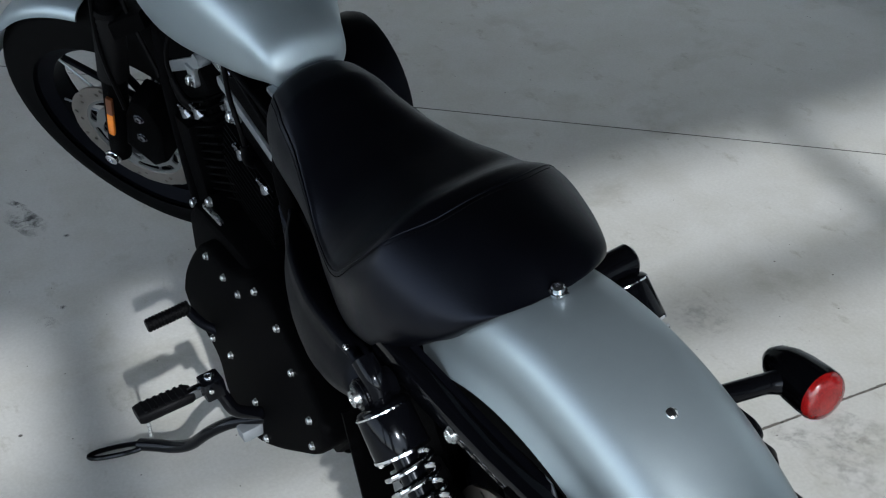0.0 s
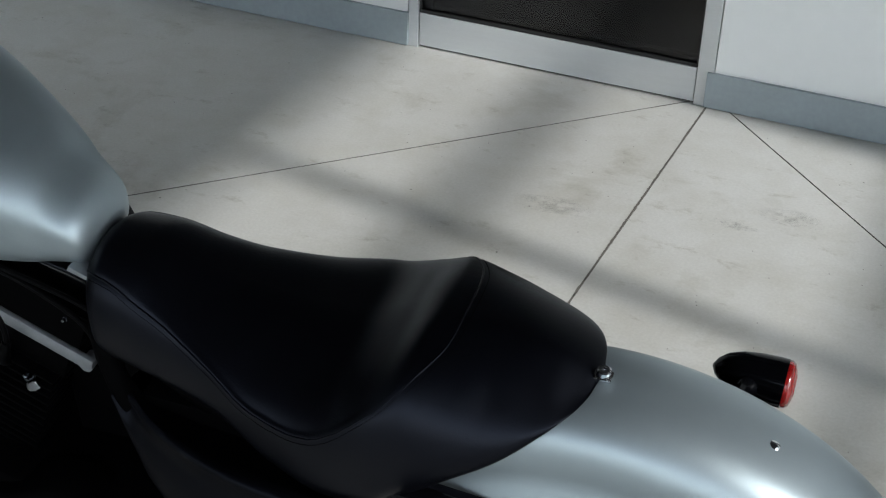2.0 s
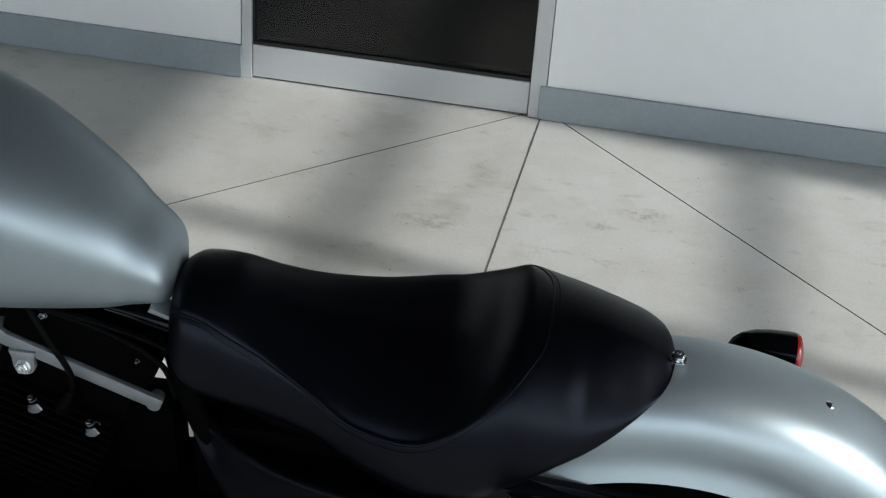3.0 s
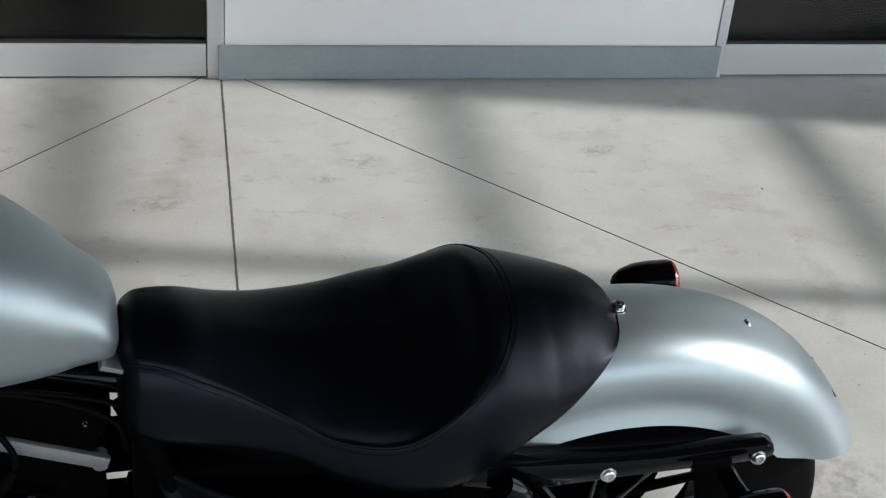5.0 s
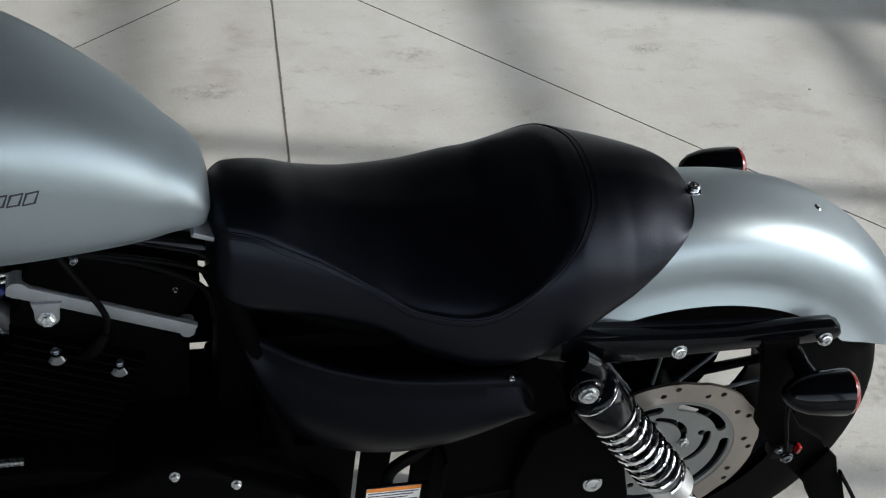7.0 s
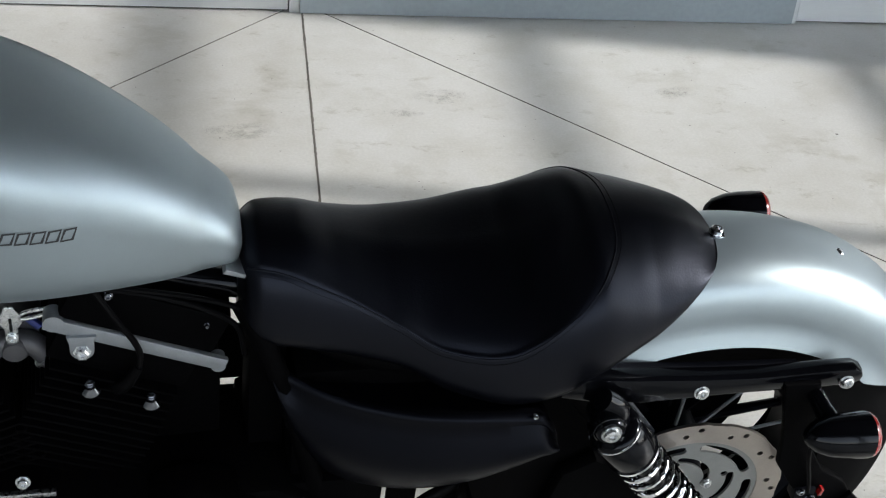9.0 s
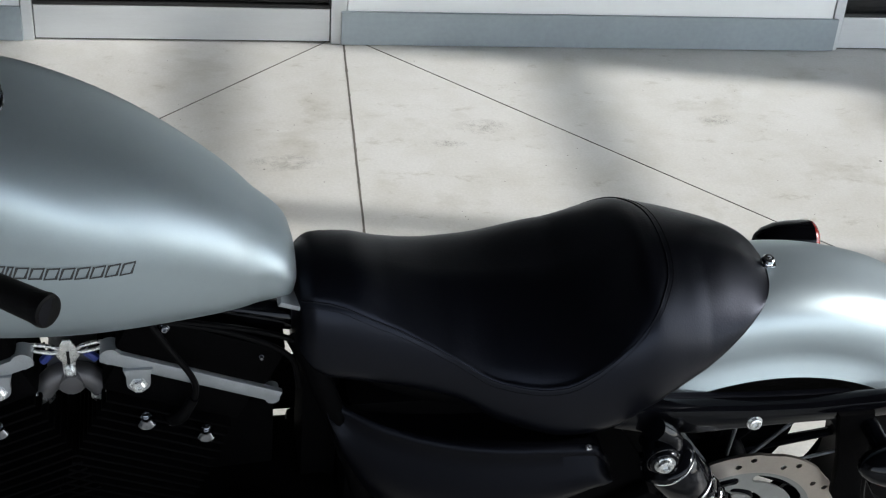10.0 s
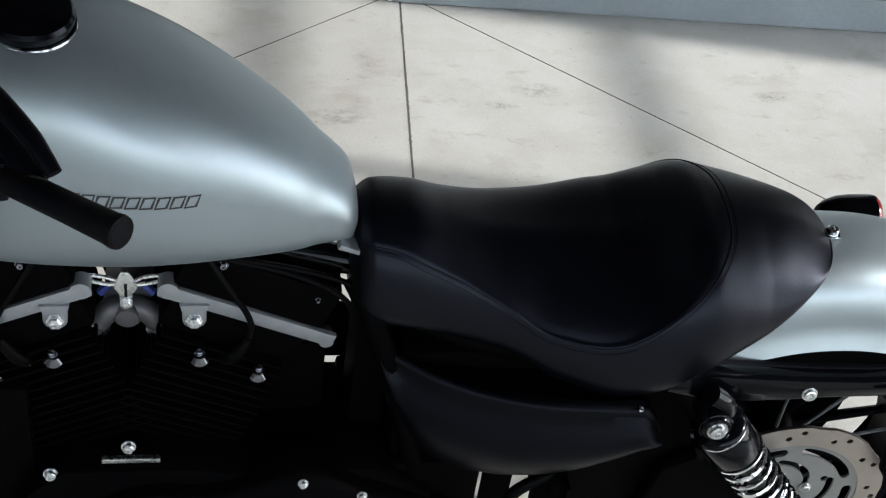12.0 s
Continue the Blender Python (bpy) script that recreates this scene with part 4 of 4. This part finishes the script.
def intake():
    ob = new("intake")
    ob.parent = bike
    ob["label"] = "grey cast intake manifold with slotted bracket"
    for s in (-1, 1):
        part("runner", tube([(-0.938, -0.008, 0.640), (-0.938 + s * 0.022, -0.012, 0.636), (-0.938 + s * 0.044, -0.016, 0.608)], 0.0150, 14, 6), DARKCAST, ob)
        part("clamp", lathe((-0.938 + s * 0.036, -0.014, 0.620), (s * 0.65, -0.1, -0.7), [(0, 0.020), (0.008, 0.020)], 16), ZINC, ob)
        a, b = Vector((-0.938 + s * 0.010, -0.026, 0.696)), Vector((-0.938 + s * 0.046, -0.026, 0.705))
        along, across = (b - a).normalized(), Vector((0, 0, 1))
        ring = [(a + b) / 2 + along * 0.018 * math.copysign(abs(math.cos(t)) ** 0.7, math.cos(t)) + across * 0.0058 * math.sin(t) for t in [math.tau * k / 20 for k in range(21)]]
        part("slotted_arm", tube(ring, 0.0026, 8, 1), ZINC, ob, "pale slotted arm")
        part("connector", tube([(-0.938 + s * 0.020, -0.014, 0.682), (-0.938 + s * 0.032, -0.014, 0.668)], 0.0055, 8, 3), BLUE, ob, "blue plastic connector")
    part("bracket", prism([(-0.945, 0.652), (-0.931, 0.652), (-0.930, 0.678), (-0.924, 0.688), (-0.927, 0.700), (-0.934, 0.714), (-0.943, 0.714), (-0.949, 0.700), (-0.952, 0.688), (-0.946, 0.678)], -0.028, -0.025, 0.0006), ZINC, ob, "pale steel bracket")
    part("bracket_slot", box(-0.9398, -0.9362, -0.0286, -0.0279, 0.674, 0.696), GLOSS, ob)
    bolt("bracket_bolt", (-0.938, -0.028, 0.664), (0, -1, 0.2), 0.006, 0.006, ob)
    part("manifold", lathe((-0.938, -0.028, 0.634), (0, 1, 0), [(0, 0.006), (0.001, 0.014), (0.006, 0.018), (0.014, 0.020), (0.040, 0.020)], 24), DARKCAST, ob)
    part("throttle_body", lathe((-0.938, 0.0, 0.640), (0, 1, 0), [(0, 0.03), (0.06, 0.03), (0.07, 0.024)], 20), DARKCAST, ob)


intake()
part("crankcase", prism([(-1.08, 0.20), (-1.10, 0.32), (-1.07, 0.40), (-1.02, 0.445), (-0.86, 0.445), (-0.78, 0.43), (-0.62, 0.44), (-0.54, 0.38), (-0.53, 0.24), (-0.60, 0.165), (-1.00, 0.165)], -0.115, 0.08, 0.012), WRINKLE, bike, "black engine crankcase")


def shear(y0, z):
    return y0 - 0.19 * (0.44 - z)


def primary():
    pts = [(-1.048, 0.274), (-1.030, 0.320), (-0.990, 0.372), (-0.955, 0.405), (-0.910, 0.420), (-0.840, 0.418), (-0.790, 0.430), (-0.730, 0.450), (-0.650, 0.430), (-0.570, 0.390), (-0.505, 0.345), (-0.488, 0.300), (-0.515, 0.262), (-0.575, 0.225), (-0.670, 0.172), (-0.752, 0.138), (-0.815, 0.138), (-0.870, 0.168), (-0.900, 0.212), (-0.955, 0.232), (-1.013, 0.246)]
    ring = [p.xz for p in [q for q in smooth_path([(x, 0, z) for x, z in pts + pts[:1]], 4)][:-1]]
    bm = prism([tuple(p) for p in ring], -0.137, -0.06, 0.010)
    for v in bm.verts:
        if v.co.y < -0.1:
            v.co.y = v.co.y + shear(0, v.co.z)
    ob = part("primary_cover", bm, WRINKLE, bike, "black primary drive cover", sharp=45)
    for x, z in PRIMARY_BOLTS:
        bolt("cover_bolt", (x, shear(-0.136, z), z), (0, -1, 0.19), 0.0055, 0.007, ob)
    return ob


PRIMARY_BOLTS = [(-0.915, 0.405), (-0.843, 0.401), (-0.717, 0.441), (-0.639, 0.418), (-0.834, 0.257), (-0.592, 0.366), (-0.739, 0.222), (-0.535, 0.315), (-0.703, 0.172), (-0.528, 0.273), (-0.785, 0.400), (-0.912, 0.247)]
primary()
for x, z in ((-0.938, 0.485), (-1.037, 0.434), (-0.706, 0.396)):
    bolt("case_bolt", (x, -0.105, z), (0, -1, 0.2), 0.0075, 0.009, bike)
part("case_plate", box(-0.972, -0.899, -0.112, -0.104, 0.459, 0.467, 0.001), ZINC, bike, "bare steel strip on the crankcase")


def pegs():
    # shifter with ribbed rubber peg
    lever = part("shift_lever", tube([(-0.905, -0.165, 0.262), (-0.915, -0.185, 0.285), (-0.922, -0.200, 0.318)], 0.009, 10, 5), SATIN, bike, "black gear shift lever")
    prof = []
    for k in range(13):
        prof += [(0.006 * k, 0.0125), (0.006 * k + 0.003, 0.0125), (0.006 * k + 0.0035, 0.0108), (0.006 * k + 0.0055, 0.0108)]
    part("shift_peg", lathe((-0.924, -0.196, 0.320), (0.0, -1, 0), prof, 16), GRIP, lever, "ribbed rubber peg")
    # folding rider peg
    mount = part("peg_mount", tube([(-0.716, -0.180, 0.215), (-0.714, -0.220, 0.245), (-0.718, -0.232, 0.280), (-0.722, -0.240, 0.305)], 0.011, 10, 5), GLOSS, bike, "black peg bracket")
    clevis = part("clevis", box(-0.740, -0.704, -0.262, -0.226, 0.290, 0.325, 0.006), GLOSS, mount)
    part("tongue", box(-0.731, -0.716, -0.284, -0.258, 0.299, 0.318, 0.003), GUNMETAL, clevis, "dark bright-edged hinge tongue")
    part("hinge_pin", rod((-0.746, -0.252, 0.314), (-0.698, -0.252, 0.314), 0.0045, 12), CHROME, clevis, "chrome hinge pin")
    bolt("clevis_bolt", (-0.722, -0.244, 0.325), (0, 0, 1), 0.008, 0.006, mount, CHROME)
    a, b = Vector((-0.7285, -0.2755, 0.3078)), Vector((-0.745, -0.366, 0.300))
    rings = []
    w = (b - a).normalized()
    u, v = Vector((1, 0, 0)), Vector((0, 0, 1))
    for f, k in ((0, 0.75), (0.06, 0.95), (0.5, 1.0), (0.92, 1.05), (1.0, 0.9)):
        p = a + (b - a) * f
        rings.append([p + u * 0.019 * k * math.copysign(abs(math.cos(t)) ** 0.6, math.cos(t)) + v * 0.011 * k * math.copysign(abs(math.sin(t)) ** 0.6, math.sin(t)) for t in [math.tau * i / 20 for i in range(20)]])
    peg = part("foot_peg", loft(rings), GRIP, mount, "black rubber foot peg")
    part("feeler", rod(b + Vector((0.004, 0.014, -0.008)), b + Vector((0.006, 0.010, -0.046)), 0.0032, 10), ZINC, peg, "thin bare metal feeler")
    for k in range(7):
        p = a + (b - a) * (0.12 + 0.12 * k)
        part("tread", box(p.x - 0.015, p.x + 0.015, p.y - 0.003, p.y + 0.003, p.z + 0.0095, p.z + 0.0118, 0.001), GRIP, peg)


def side_stand():
    ob = part("side_stand", tube([(-0.700, -0.150, 0.205), (-0.760, -0.214, 0.186), (-0.806, -0.252, 0.152), (-0.846, -0.280, 0.112), (-0.885, -0.302, 0.090), (-0.924, -0.325, 0.079), (-0.955, -0.346, 0.071)], 0.0125, 12, 6, None, 0.8), GLOSS, bike, "black side stand resting on the floor")
    # flattened open loop at the foot, laid on the floor
    c, d = Vector((-0.948, -0.345, 0.072)), Vector((-0.988, -0.425, 0.0675))
    w = (d - c).normalized()
    side = Vector((w.y, -w.x, 0)).normalized()
    loop = []
    for k in range(25):
        t = math.tau * k / 24
        loop.append((c + d) / 2 + w * math.copysign(abs(math.cos(t)) ** 0.8, math.cos(t)) * 0.052 + side * 0.0112 * math.sin(t))
    part("stand_foot", tube(loop, 0.0046, 8, 1), GLOSS, ob, "flat black foot loop")
    part("stand_pivot", box(-0.745, -0.718, -0.222, -0.160, 0.170, 0.192, 0.004), CAST, ob, "bare alloy pivot block")
    return ob


pegs()
side_stand()


# front end, steered to the left lock about the raked steering axis
HEAD = Vector((-1.20, 0, 0.85))
STEER = Matrix.Translation(HEAD) @ Matrix.Rotation(radians(33.6), 4, Vector((math.sin(radians(32)), 0, math.cos(radians(32))))) @ Matrix.Translation(-HEAD)
front_wheel = wheel("front_wheel", -1.545, 0.357, 0.331, 0.050, 0.240, 0.62, "black cast front wheel with road tyre")
brake_disc(front_wheel, -1.545, -0.058, 0.357, 0.144, "drilled steel front brake disc")
def fork(s):
    a, b = Vector((-1.535, s * 0.100, 0.380)), Vector((-1.225, s * 0.100, 0.878))
    w = (b - a).normalized()
    ob = part("fork_leg", lathe(a, b - a, [(-0.03, 0.012), (-0.02, 0.021), (0.06, 0.0235), (0.22, 0.0240), (0.26, 0.0255), (0.262, 0.020), (0.62, 0.0195)], 24), WRINKLE, bike, "black fork leg with rubber gaiter")
    prof = []
    for k in range(14):
        prof += [(0.255 + 0.015 * k, 0.024), (0.2615 + 0.015 * k, 0.0295)]
    part("gaiter", lathe(a, b - a, prof + [(0.47, 0.027)], 24), GRIP, ob, "ribbed rubber gaiter")
    bolt("axle_nut", a + Vector((-0.008, s * 0.022, -0.006)), (0, s, 0), 0.014, 0.012, ob, CHROME, hexed=False)
    if s < 0:
        at = Matrix.Translation(a + w * 0.092 + Vector((0.006, -0.030, 0))) @ Matrix.Rotation(math.atan2(w.x, w.z), 4, "Y")
        lens = part("reflector", box(-0.0065, 0.0065, -0.004, 0.004, 0, 0.068, 0.002), ORANGE, ob, "amber side reflector")
        base = part("reflector_base", box(-0.0068, 0.0068, -0.0035, 0.004, 0.0685, 0.122, 0.002), AMBERDARK, ob, "dull brown upper half of the reflector")
        lens.matrix_basis = base.matrix_basis = at
    return ob


fork(-1), fork(1)
part("caliper", prism([(x - 0.085, z + 0.020) for x, z in ((-1.400, 0.395), (-1.365, 0.330), (-1.325, 0.345), (-1.275, 0.440), (-1.270, 0.505), (-1.300, 0.525), (-1.345, 0.480))], -0.118, -0.052, 0.010), WRINKLE, bike, "black front brake caliper")
for x, z in ((-1.392, 0.497), (-1.420, 0.442)):
    bolt("caliper_bolt", (x, -0.118, z), (0, -1, 0), 0.009, 0.006, bpy.data.objects["caliper"], GUNMETAL)
front_fender = fender("front_fender", Vector((-1.545, 0, 0.357)), [(0.0, 0.348), (0.02, 0.347), (0.034, 0.344), (0.044, 0.339), (0.050, 0.332), (0.052, 0.326)], 78, 150, 138, SILVER, bike, "satin silver front fender", 30)
part("triple_clamp", prism([(-1.30, 0.710), (-1.20, 0.745), (-1.19, 0.785), (-1.29, 0.750)], -0.125, 0.125, 0.006), WRINKLE, bike, "black triple clamp")
part("top_clamp", prism([(-1.24, 0.86), (-1.14, 0.89), (-1.13, 0.92), (-1.24, 0.89)], -0.125, 0.125, 0.006), WRINKLE, bike)
part("steering_head", rod((-1.285, 0, 0.71), (-1.165, 0, 0.905), 0.034, 20), SATIN, bike, "black steering head")


def handlebar():
    end, inn = Vector((-0.909, -0.409, 1.119)), Vector((-1.006, -0.325, 1.104))
    ob = part("handlebar", tube([(-1.160, 0.02, 1.035), (-1.140, -0.09, 1.040), (-1.085, -0.225, 1.075), inn, end], 0.0125, 14, 8), SATIN, bike, "black handlebar")
    w = (inn - end).normalized()
    grip = part("grip", lathe(end, w, [(0, 0.0120), (0.0015, 0.0146), (0.005, 0.0154), (0.012, 0.0144), (0.06, 0.0136), (0.135, 0.0136), (0.150, 0.0134)], 24), GRIP, ob, "black rubber grip")
    h = inn + w * 0.030
    part("switch_housing", box(h.x - 0.026, h.x + 0.020, h.y - 0.020, h.y + 0.026, h.z - 0.022, h.z + 0.022, 0.006), SATIN, ob, "black switch housing")
    part("lever", tube([(-1.065, -0.199, 1.138), (-1.024, -0.256, 1.142), (-0.991, -0.304, 1.138), (-0.977, -0.324, 1.129), (-0.968, -0.336, 1.121)], lambda t: 0.0115 - 0.004 * t, 12, 6, None, 0.75), SATIN, ob, "black hand lever")
    part("lever_perch", tube([(-1.078, -0.222, 1.118), (-1.035, -0.270, 1.122), (-1.000, -0.312, 1.116), (-0.982, -0.334, 1.108)], lambda t: 0.022 - 0.012 * t, 14, 6, None, 0.7), SATIN, ob, "black lever bracket")
    mirror = STEER @ Matrix.Diagonal((1, -1, 1, 1)) @ STEER.inverted()
    far = part("handlebar", tube([mirror @ Vector(p) for p in ((-1.160, 0.02, 1.035), (-1.140, -0.09, 1.040), (-1.085, -0.225, 1.075), inn, end)], 0.0125, 14, 8), SATIN, bike, "black handlebar")
    e, n = mirror @ end, mirror @ inn
    part("grip", rod(e, n, 0.0175, 20), GRIP, far, "black rubber grip")
    part("riser", rod((-1.175, -0.03, 0.90), (-1.158, -0.03, 1.035), 0.018, 16), SATIN, ob)
    return ob


handlebar()
for o in bike.children:
    if o.name.split(".")[0] in ("front_wheel", "fork_leg", "caliper", "front_fender", "triple_clamp", "top_clamp"):
        o.matrix_basis = STEER
part("air_cleaner", lathe((-0.870, 0.105, 0.620), (0, 1, 0), [(0, 0.06), (0.004, 0.110), (0.03, 0.118), (0.085, 0.118), (0.100, 0.112), (0.106, 0.095), (0.108, 0.002)], 40), SATIN, bike, "black round air cleaner")

# frame, swing arm and small hardware
fr = part("frame_tube", tube([(-1.22, 0, 0.78), (-1.00, 0.01, 0.742), (-0.80, 0.01, 0.728), (-0.66, 0, 0.710)], 0.019, 14, 6), GLOSS, bike, "black frame backbone")
for s in (-1, 1):
    part("frame_tube", tube([(-0.665, s * 0.035, 0.715), (-0.635, s * 0.075, 0.665), (-0.585, s * 0.082, 0.50), (-0.555, s * 0.085, 0.30), (-0.62, s * 0.08, 0.16)], 0.0145, 12, 6), WRINKLE, bike, "black frame tube")
    part("frame_tube", tube([(-0.655, s * 0.045, 0.700), (-0.50, s * 0.075, 0.640), (-0.36, s * 0.095, 0.640)], 0.0145, 12, 6), WRINKLE, bike, "black seat rail")
    part("frame_tube", tube([(-1.19, s * 0.03, 0.76), (-1.15, s * 0.06, 0.60), (-1.12, s * 0.075, 0.30), (-1.06, s * 0.08, 0.15), (-0.62, s * 0.08, 0.15)], 0.0145, 12, 6), WRINKLE, bike, "black front down tube")
    part("swing_arm", tube([(-0.36, s * 0.092, 0.29), (-0.25, s * 0.092, 0.300), (-0.12, s * 0.091, 0.320), (-0.01, s * 0.090, 0.340)], 0.018, 12, 6, None, 0.7), WRINKLE, bike, "black swing arm")
    bolt("axle_nut", (-0.030, s * 0.142, 0.340), (0, s, 0), 0.016, 0.014, bike)
part("battery_box", box(-0.600, -0.300, -0.080, 0.095, 0.42, 0.625, 0.010), WRINKLE, bike, "black battery box")
part("oil_tank", box(-0.600, -0.30, 0.097, 0.150, 0.46, 0.625, 0.02), SATIN, bike, "black oil tank")
part("gearbox", box(-0.660, -0.471, -0.095, 0.110, 0.200, 0.425, 0.01), WRINKLE, bike, "black gearbox housing")
part("ignition_coil", box(-0.652, -0.604, -0.030, 0.060, 0.420, 0.635, 0.006), WRINKLE, bike, "black coil box behind the cylinder")
part("engine_mount", box(-0.700, -0.630, 0.100, 0.125, 0.20, 0.392, 0.004), WRINKLE, bike, "black rear engine mount")
part("regulator", box(-1.128, -1.060, -0.075, 0.070, 0.170, 0.560, 0.006), WRINKLE, bike, "black regulator block")
part("label_rib", box(-0.372, -0.366, -0.166, -0.118, 0.26, 0.45, 0.001), WRINKLE, bike)
part("rear_pushrod_cover", box(-0.770, -0.686, 0.000, 0.060, 0.400, 0.560, 0.006), WRINKLE, bike)
part("coil_bracket", box(-0.700, -0.630, 0.110, 0.130, 0.418, 0.512, 0.004), WRINKLE, bike)
part("drive_pulley", lathe((-0.030, 0.085, 0.340), (0, 1, 0), [(0, 0.150), (0.002, 0.172), (0.030, 0.172), (0.032, 0.150), (0.033, 0.03)], 48), SATIN, bike, "black belt pulley")
part("belt_guard", prism([(-0.34, 0.30), (-0.34, 0.44), (-0.18, 0.475), (-0.05, 0.470), (-0.06, 0.440), (-0.14, 0.40), (-0.16, 0.30)], 0.086, 0.118, 0.004), SATIN, bike, "black belt guard")
for z, y, e in ((0.300, 0.215, 0.24), (0.385, 0.190, 0.05)):
    part("muffler", lathe((-0.62, y, z), (1, 0.02, 0.03), [(0, 0.025), (0.02, 0.038), (0.10, 0.043), (0.60 + e, 0.043), (0.61 + e, 0.036)], 24), SATIN, bike, "black muffler")
part("inner_mudguard", box(-0.335, -0.315, -0.070, 0.070, 0.36, 0.63, 0.004), SATIN, bike)
part("tank_bracket", prism([(-0.688, 0.773), (-0.660, 0.763), (-0.658, 0.769), (-0.684, 0.780)], -0.050, -0.020, 0.001), CAST, bike)
part("frame_gusset", prism([(-0.455, 0.14), (-0.455, 0.44), (-0.410, 0.44), (-0.414, 0.14)], -0.054, -0.046, 0.002), WRINKLE, bike, "black frame gusset")
part("frame_gusset", prism([(-0.378, 0.12), (-0.380, 0.46), (-0.300, 0.48), (-0.300, 0.12)], -0.060, -0.046, 0.002), WRINKLE, bike, "black frame gusset")
part("inner_guard", prism([(-0.36, 0.27), (-0.36, 0.58), (-0.25, 0.590), (-0.205, 0.520), (-0.180, 0.430), (-0.178, 0.350), (-0.20, 0.27)], -0.107, -0.1025, 0.001), WRINKLE, bike, "black guard inside the swing arm")
caliper_rear = part("rear_caliper", prism([(-0.245, 0.27), (-0.255, 0.36), (-0.235, 0.45), (-0.190, 0.475), (-0.130, 0.44), (-0.095, 0.37), (-0.072, 0.29), (-0.08, 0.225), (-0.16, 0.225)], -0.137, -0.113, 0.006), WRINKLE, bike, "black rear brake caliper")
bolt("pivot_plug", (-0.136, -0.137, 0.334), (0, -1, 0.2), 0.0115, 0.006, caliper_rear, ALLOY, "round alloy plug")
part("vent_hose", tube([(-0.360, -0.095, 0.424), (-0.377, -0.110, 0.417), (-0.395, -0.112, 0.406), (-0.417, -0.112, 0.388), (-0.428, -0.111, 0.368), (-0.429, -0.110, 0.340), (-0.421, -0.110, 0.300)], 0.009, 10, 4), WIRE, bike, "black vent hose")
label_plate = part("label_plate", box(-0.462, -0.375, -0.124, -0.120, 0.27, 0.358, 0.001), SATIN, bike)
sticker = part("warning_sticker", box(-0.4600, -0.3840, -0.1246, -0.1241, 0.285, 0.3555), PAPER, label_plate, "white and orange warning sticker with fine print")
part("sticker_band", box(-0.4600, -0.3840, -0.1250, -0.1247, 0.3475, 0.3555), ORANGE, sticker)
for k in range(9):
    part("print_line", box(-0.4575, -0.3870 - 0.007 * (k % 3), -0.1250, -0.1247, 0.3430 - 0.0058 * k, 0.3448 - 0.0058 * k), INK, sticker)
for k, pts in enumerate([[(-0.86, -0.045, 0.762), (-0.76, -0.055, 0.752), (-0.68, -0.050, 0.722), (-0.65, -0.045, 0.690)], [(-0.83, -0.050, 0.760), (-0.74, -0.060, 0.742), (-0.675, -0.06, 0.70), (-0.66, -0.055, 0.64)]]):
    part("cable", tube(pts, 0.0038, 8, 8), WIRE, bike, "black cable")
part("brake_hose", tube([(-1.18, -0.08, 0.93), (-1.20, -0.125, 0.82), (-1.27, -0.13, 0.66), (-1.29, -0.115, 0.52)], 0.0045, 8, 8), WIRE, bike, "black brake hose")
part("clutch_cable", tube([(-1.02, -0.27, 1.07), (-1.15, -0.16, 1.05), (-1.21, -0.10, 0.90), (-1.19, -0.085, 0.74), (-1.16, -0.070, 0.62)], 0.0045, 8, 8), WIRE, bike, "black clutch cable")


def plate_holder():
    """Bracket that hangs from the strut behind the wheel and carries the side-mounted plate frame."""
    ob = part("plate_holder", prism([(0.040, 0.618), (0.092, 0.618), (0.104, 0.560), (0.120, 0.480), (0.150, 0.432), (0.196, 0.398), (0.220, 0.360), (0.205, 0.288), (0.150, 0.352), (0.112, 0.398), (0.078, 0.448), (0.066, 0.520)], -0.150, -0.134, 0.004), WRINKLE, bike, "black bracket for the side-mounted plate")
    part("clamp", box(0.118, 0.150, -0.156, -0.132, 0.372, 0.398, 0.004), SATIN, ob)
    bolt("holder_bolt", (0.143, -0.156, 0.376), (0, -1, 0), 0.008, 0.006, ob, GUNMETAL)
    bolt("holder_bolt", (0.125, -0.156, 0.395), (0, -1, 0), 0.005, 0.005, ob, GUNMETAL)
    part("side_reflector", prism([(0.153, 0.386), (0.158, 0.386), (0.160, 0.398), (0.155, 0.400)], -0.160, -0.150, 0.001), REDDARK, ob, "small red reflector")
    part("wire", tube([(0.098, -0.160, 0.560), (0.110, -0.162, 0.480), (0.126, -0.160, 0.430), (0.136, -0.158, 0.395)], 0.0032, 8, 5), WIRE, ob)
    arm = part("plate_frame", prism([(0.206, 0.386), (0.226, 0.364), (0.240, 0.326), (0.252, 0.312), (0.274, 0.260), (0.292, 0.215), (0.296, 0.180), (0.262, 0.176), (0.229, 0.242), (0.202, 0.286), (0.180, 0.330)], -0.160, -0.151, 0.003), WRINKLE, ob, "black plate frame")
    part("frame_rail", tube([(0.238, -0.164, 0.336), (0.262, -0.166, 0.300), (0.288, -0.167, 0.260), (0.312, -0.168, 0.226), (0.318, -0.168, 0.200)], 0.0052, 10, 6, None, 0.6), WRINKLE, arm)
    part("frame_rail", tube([(0.290, -0.166, 0.214), (0.304, -0.168, 0.226), (0.316, -0.168, 0.244)], 0.0040, 8, 5), WRINKLE, arm)
    return ob


plate_holder()
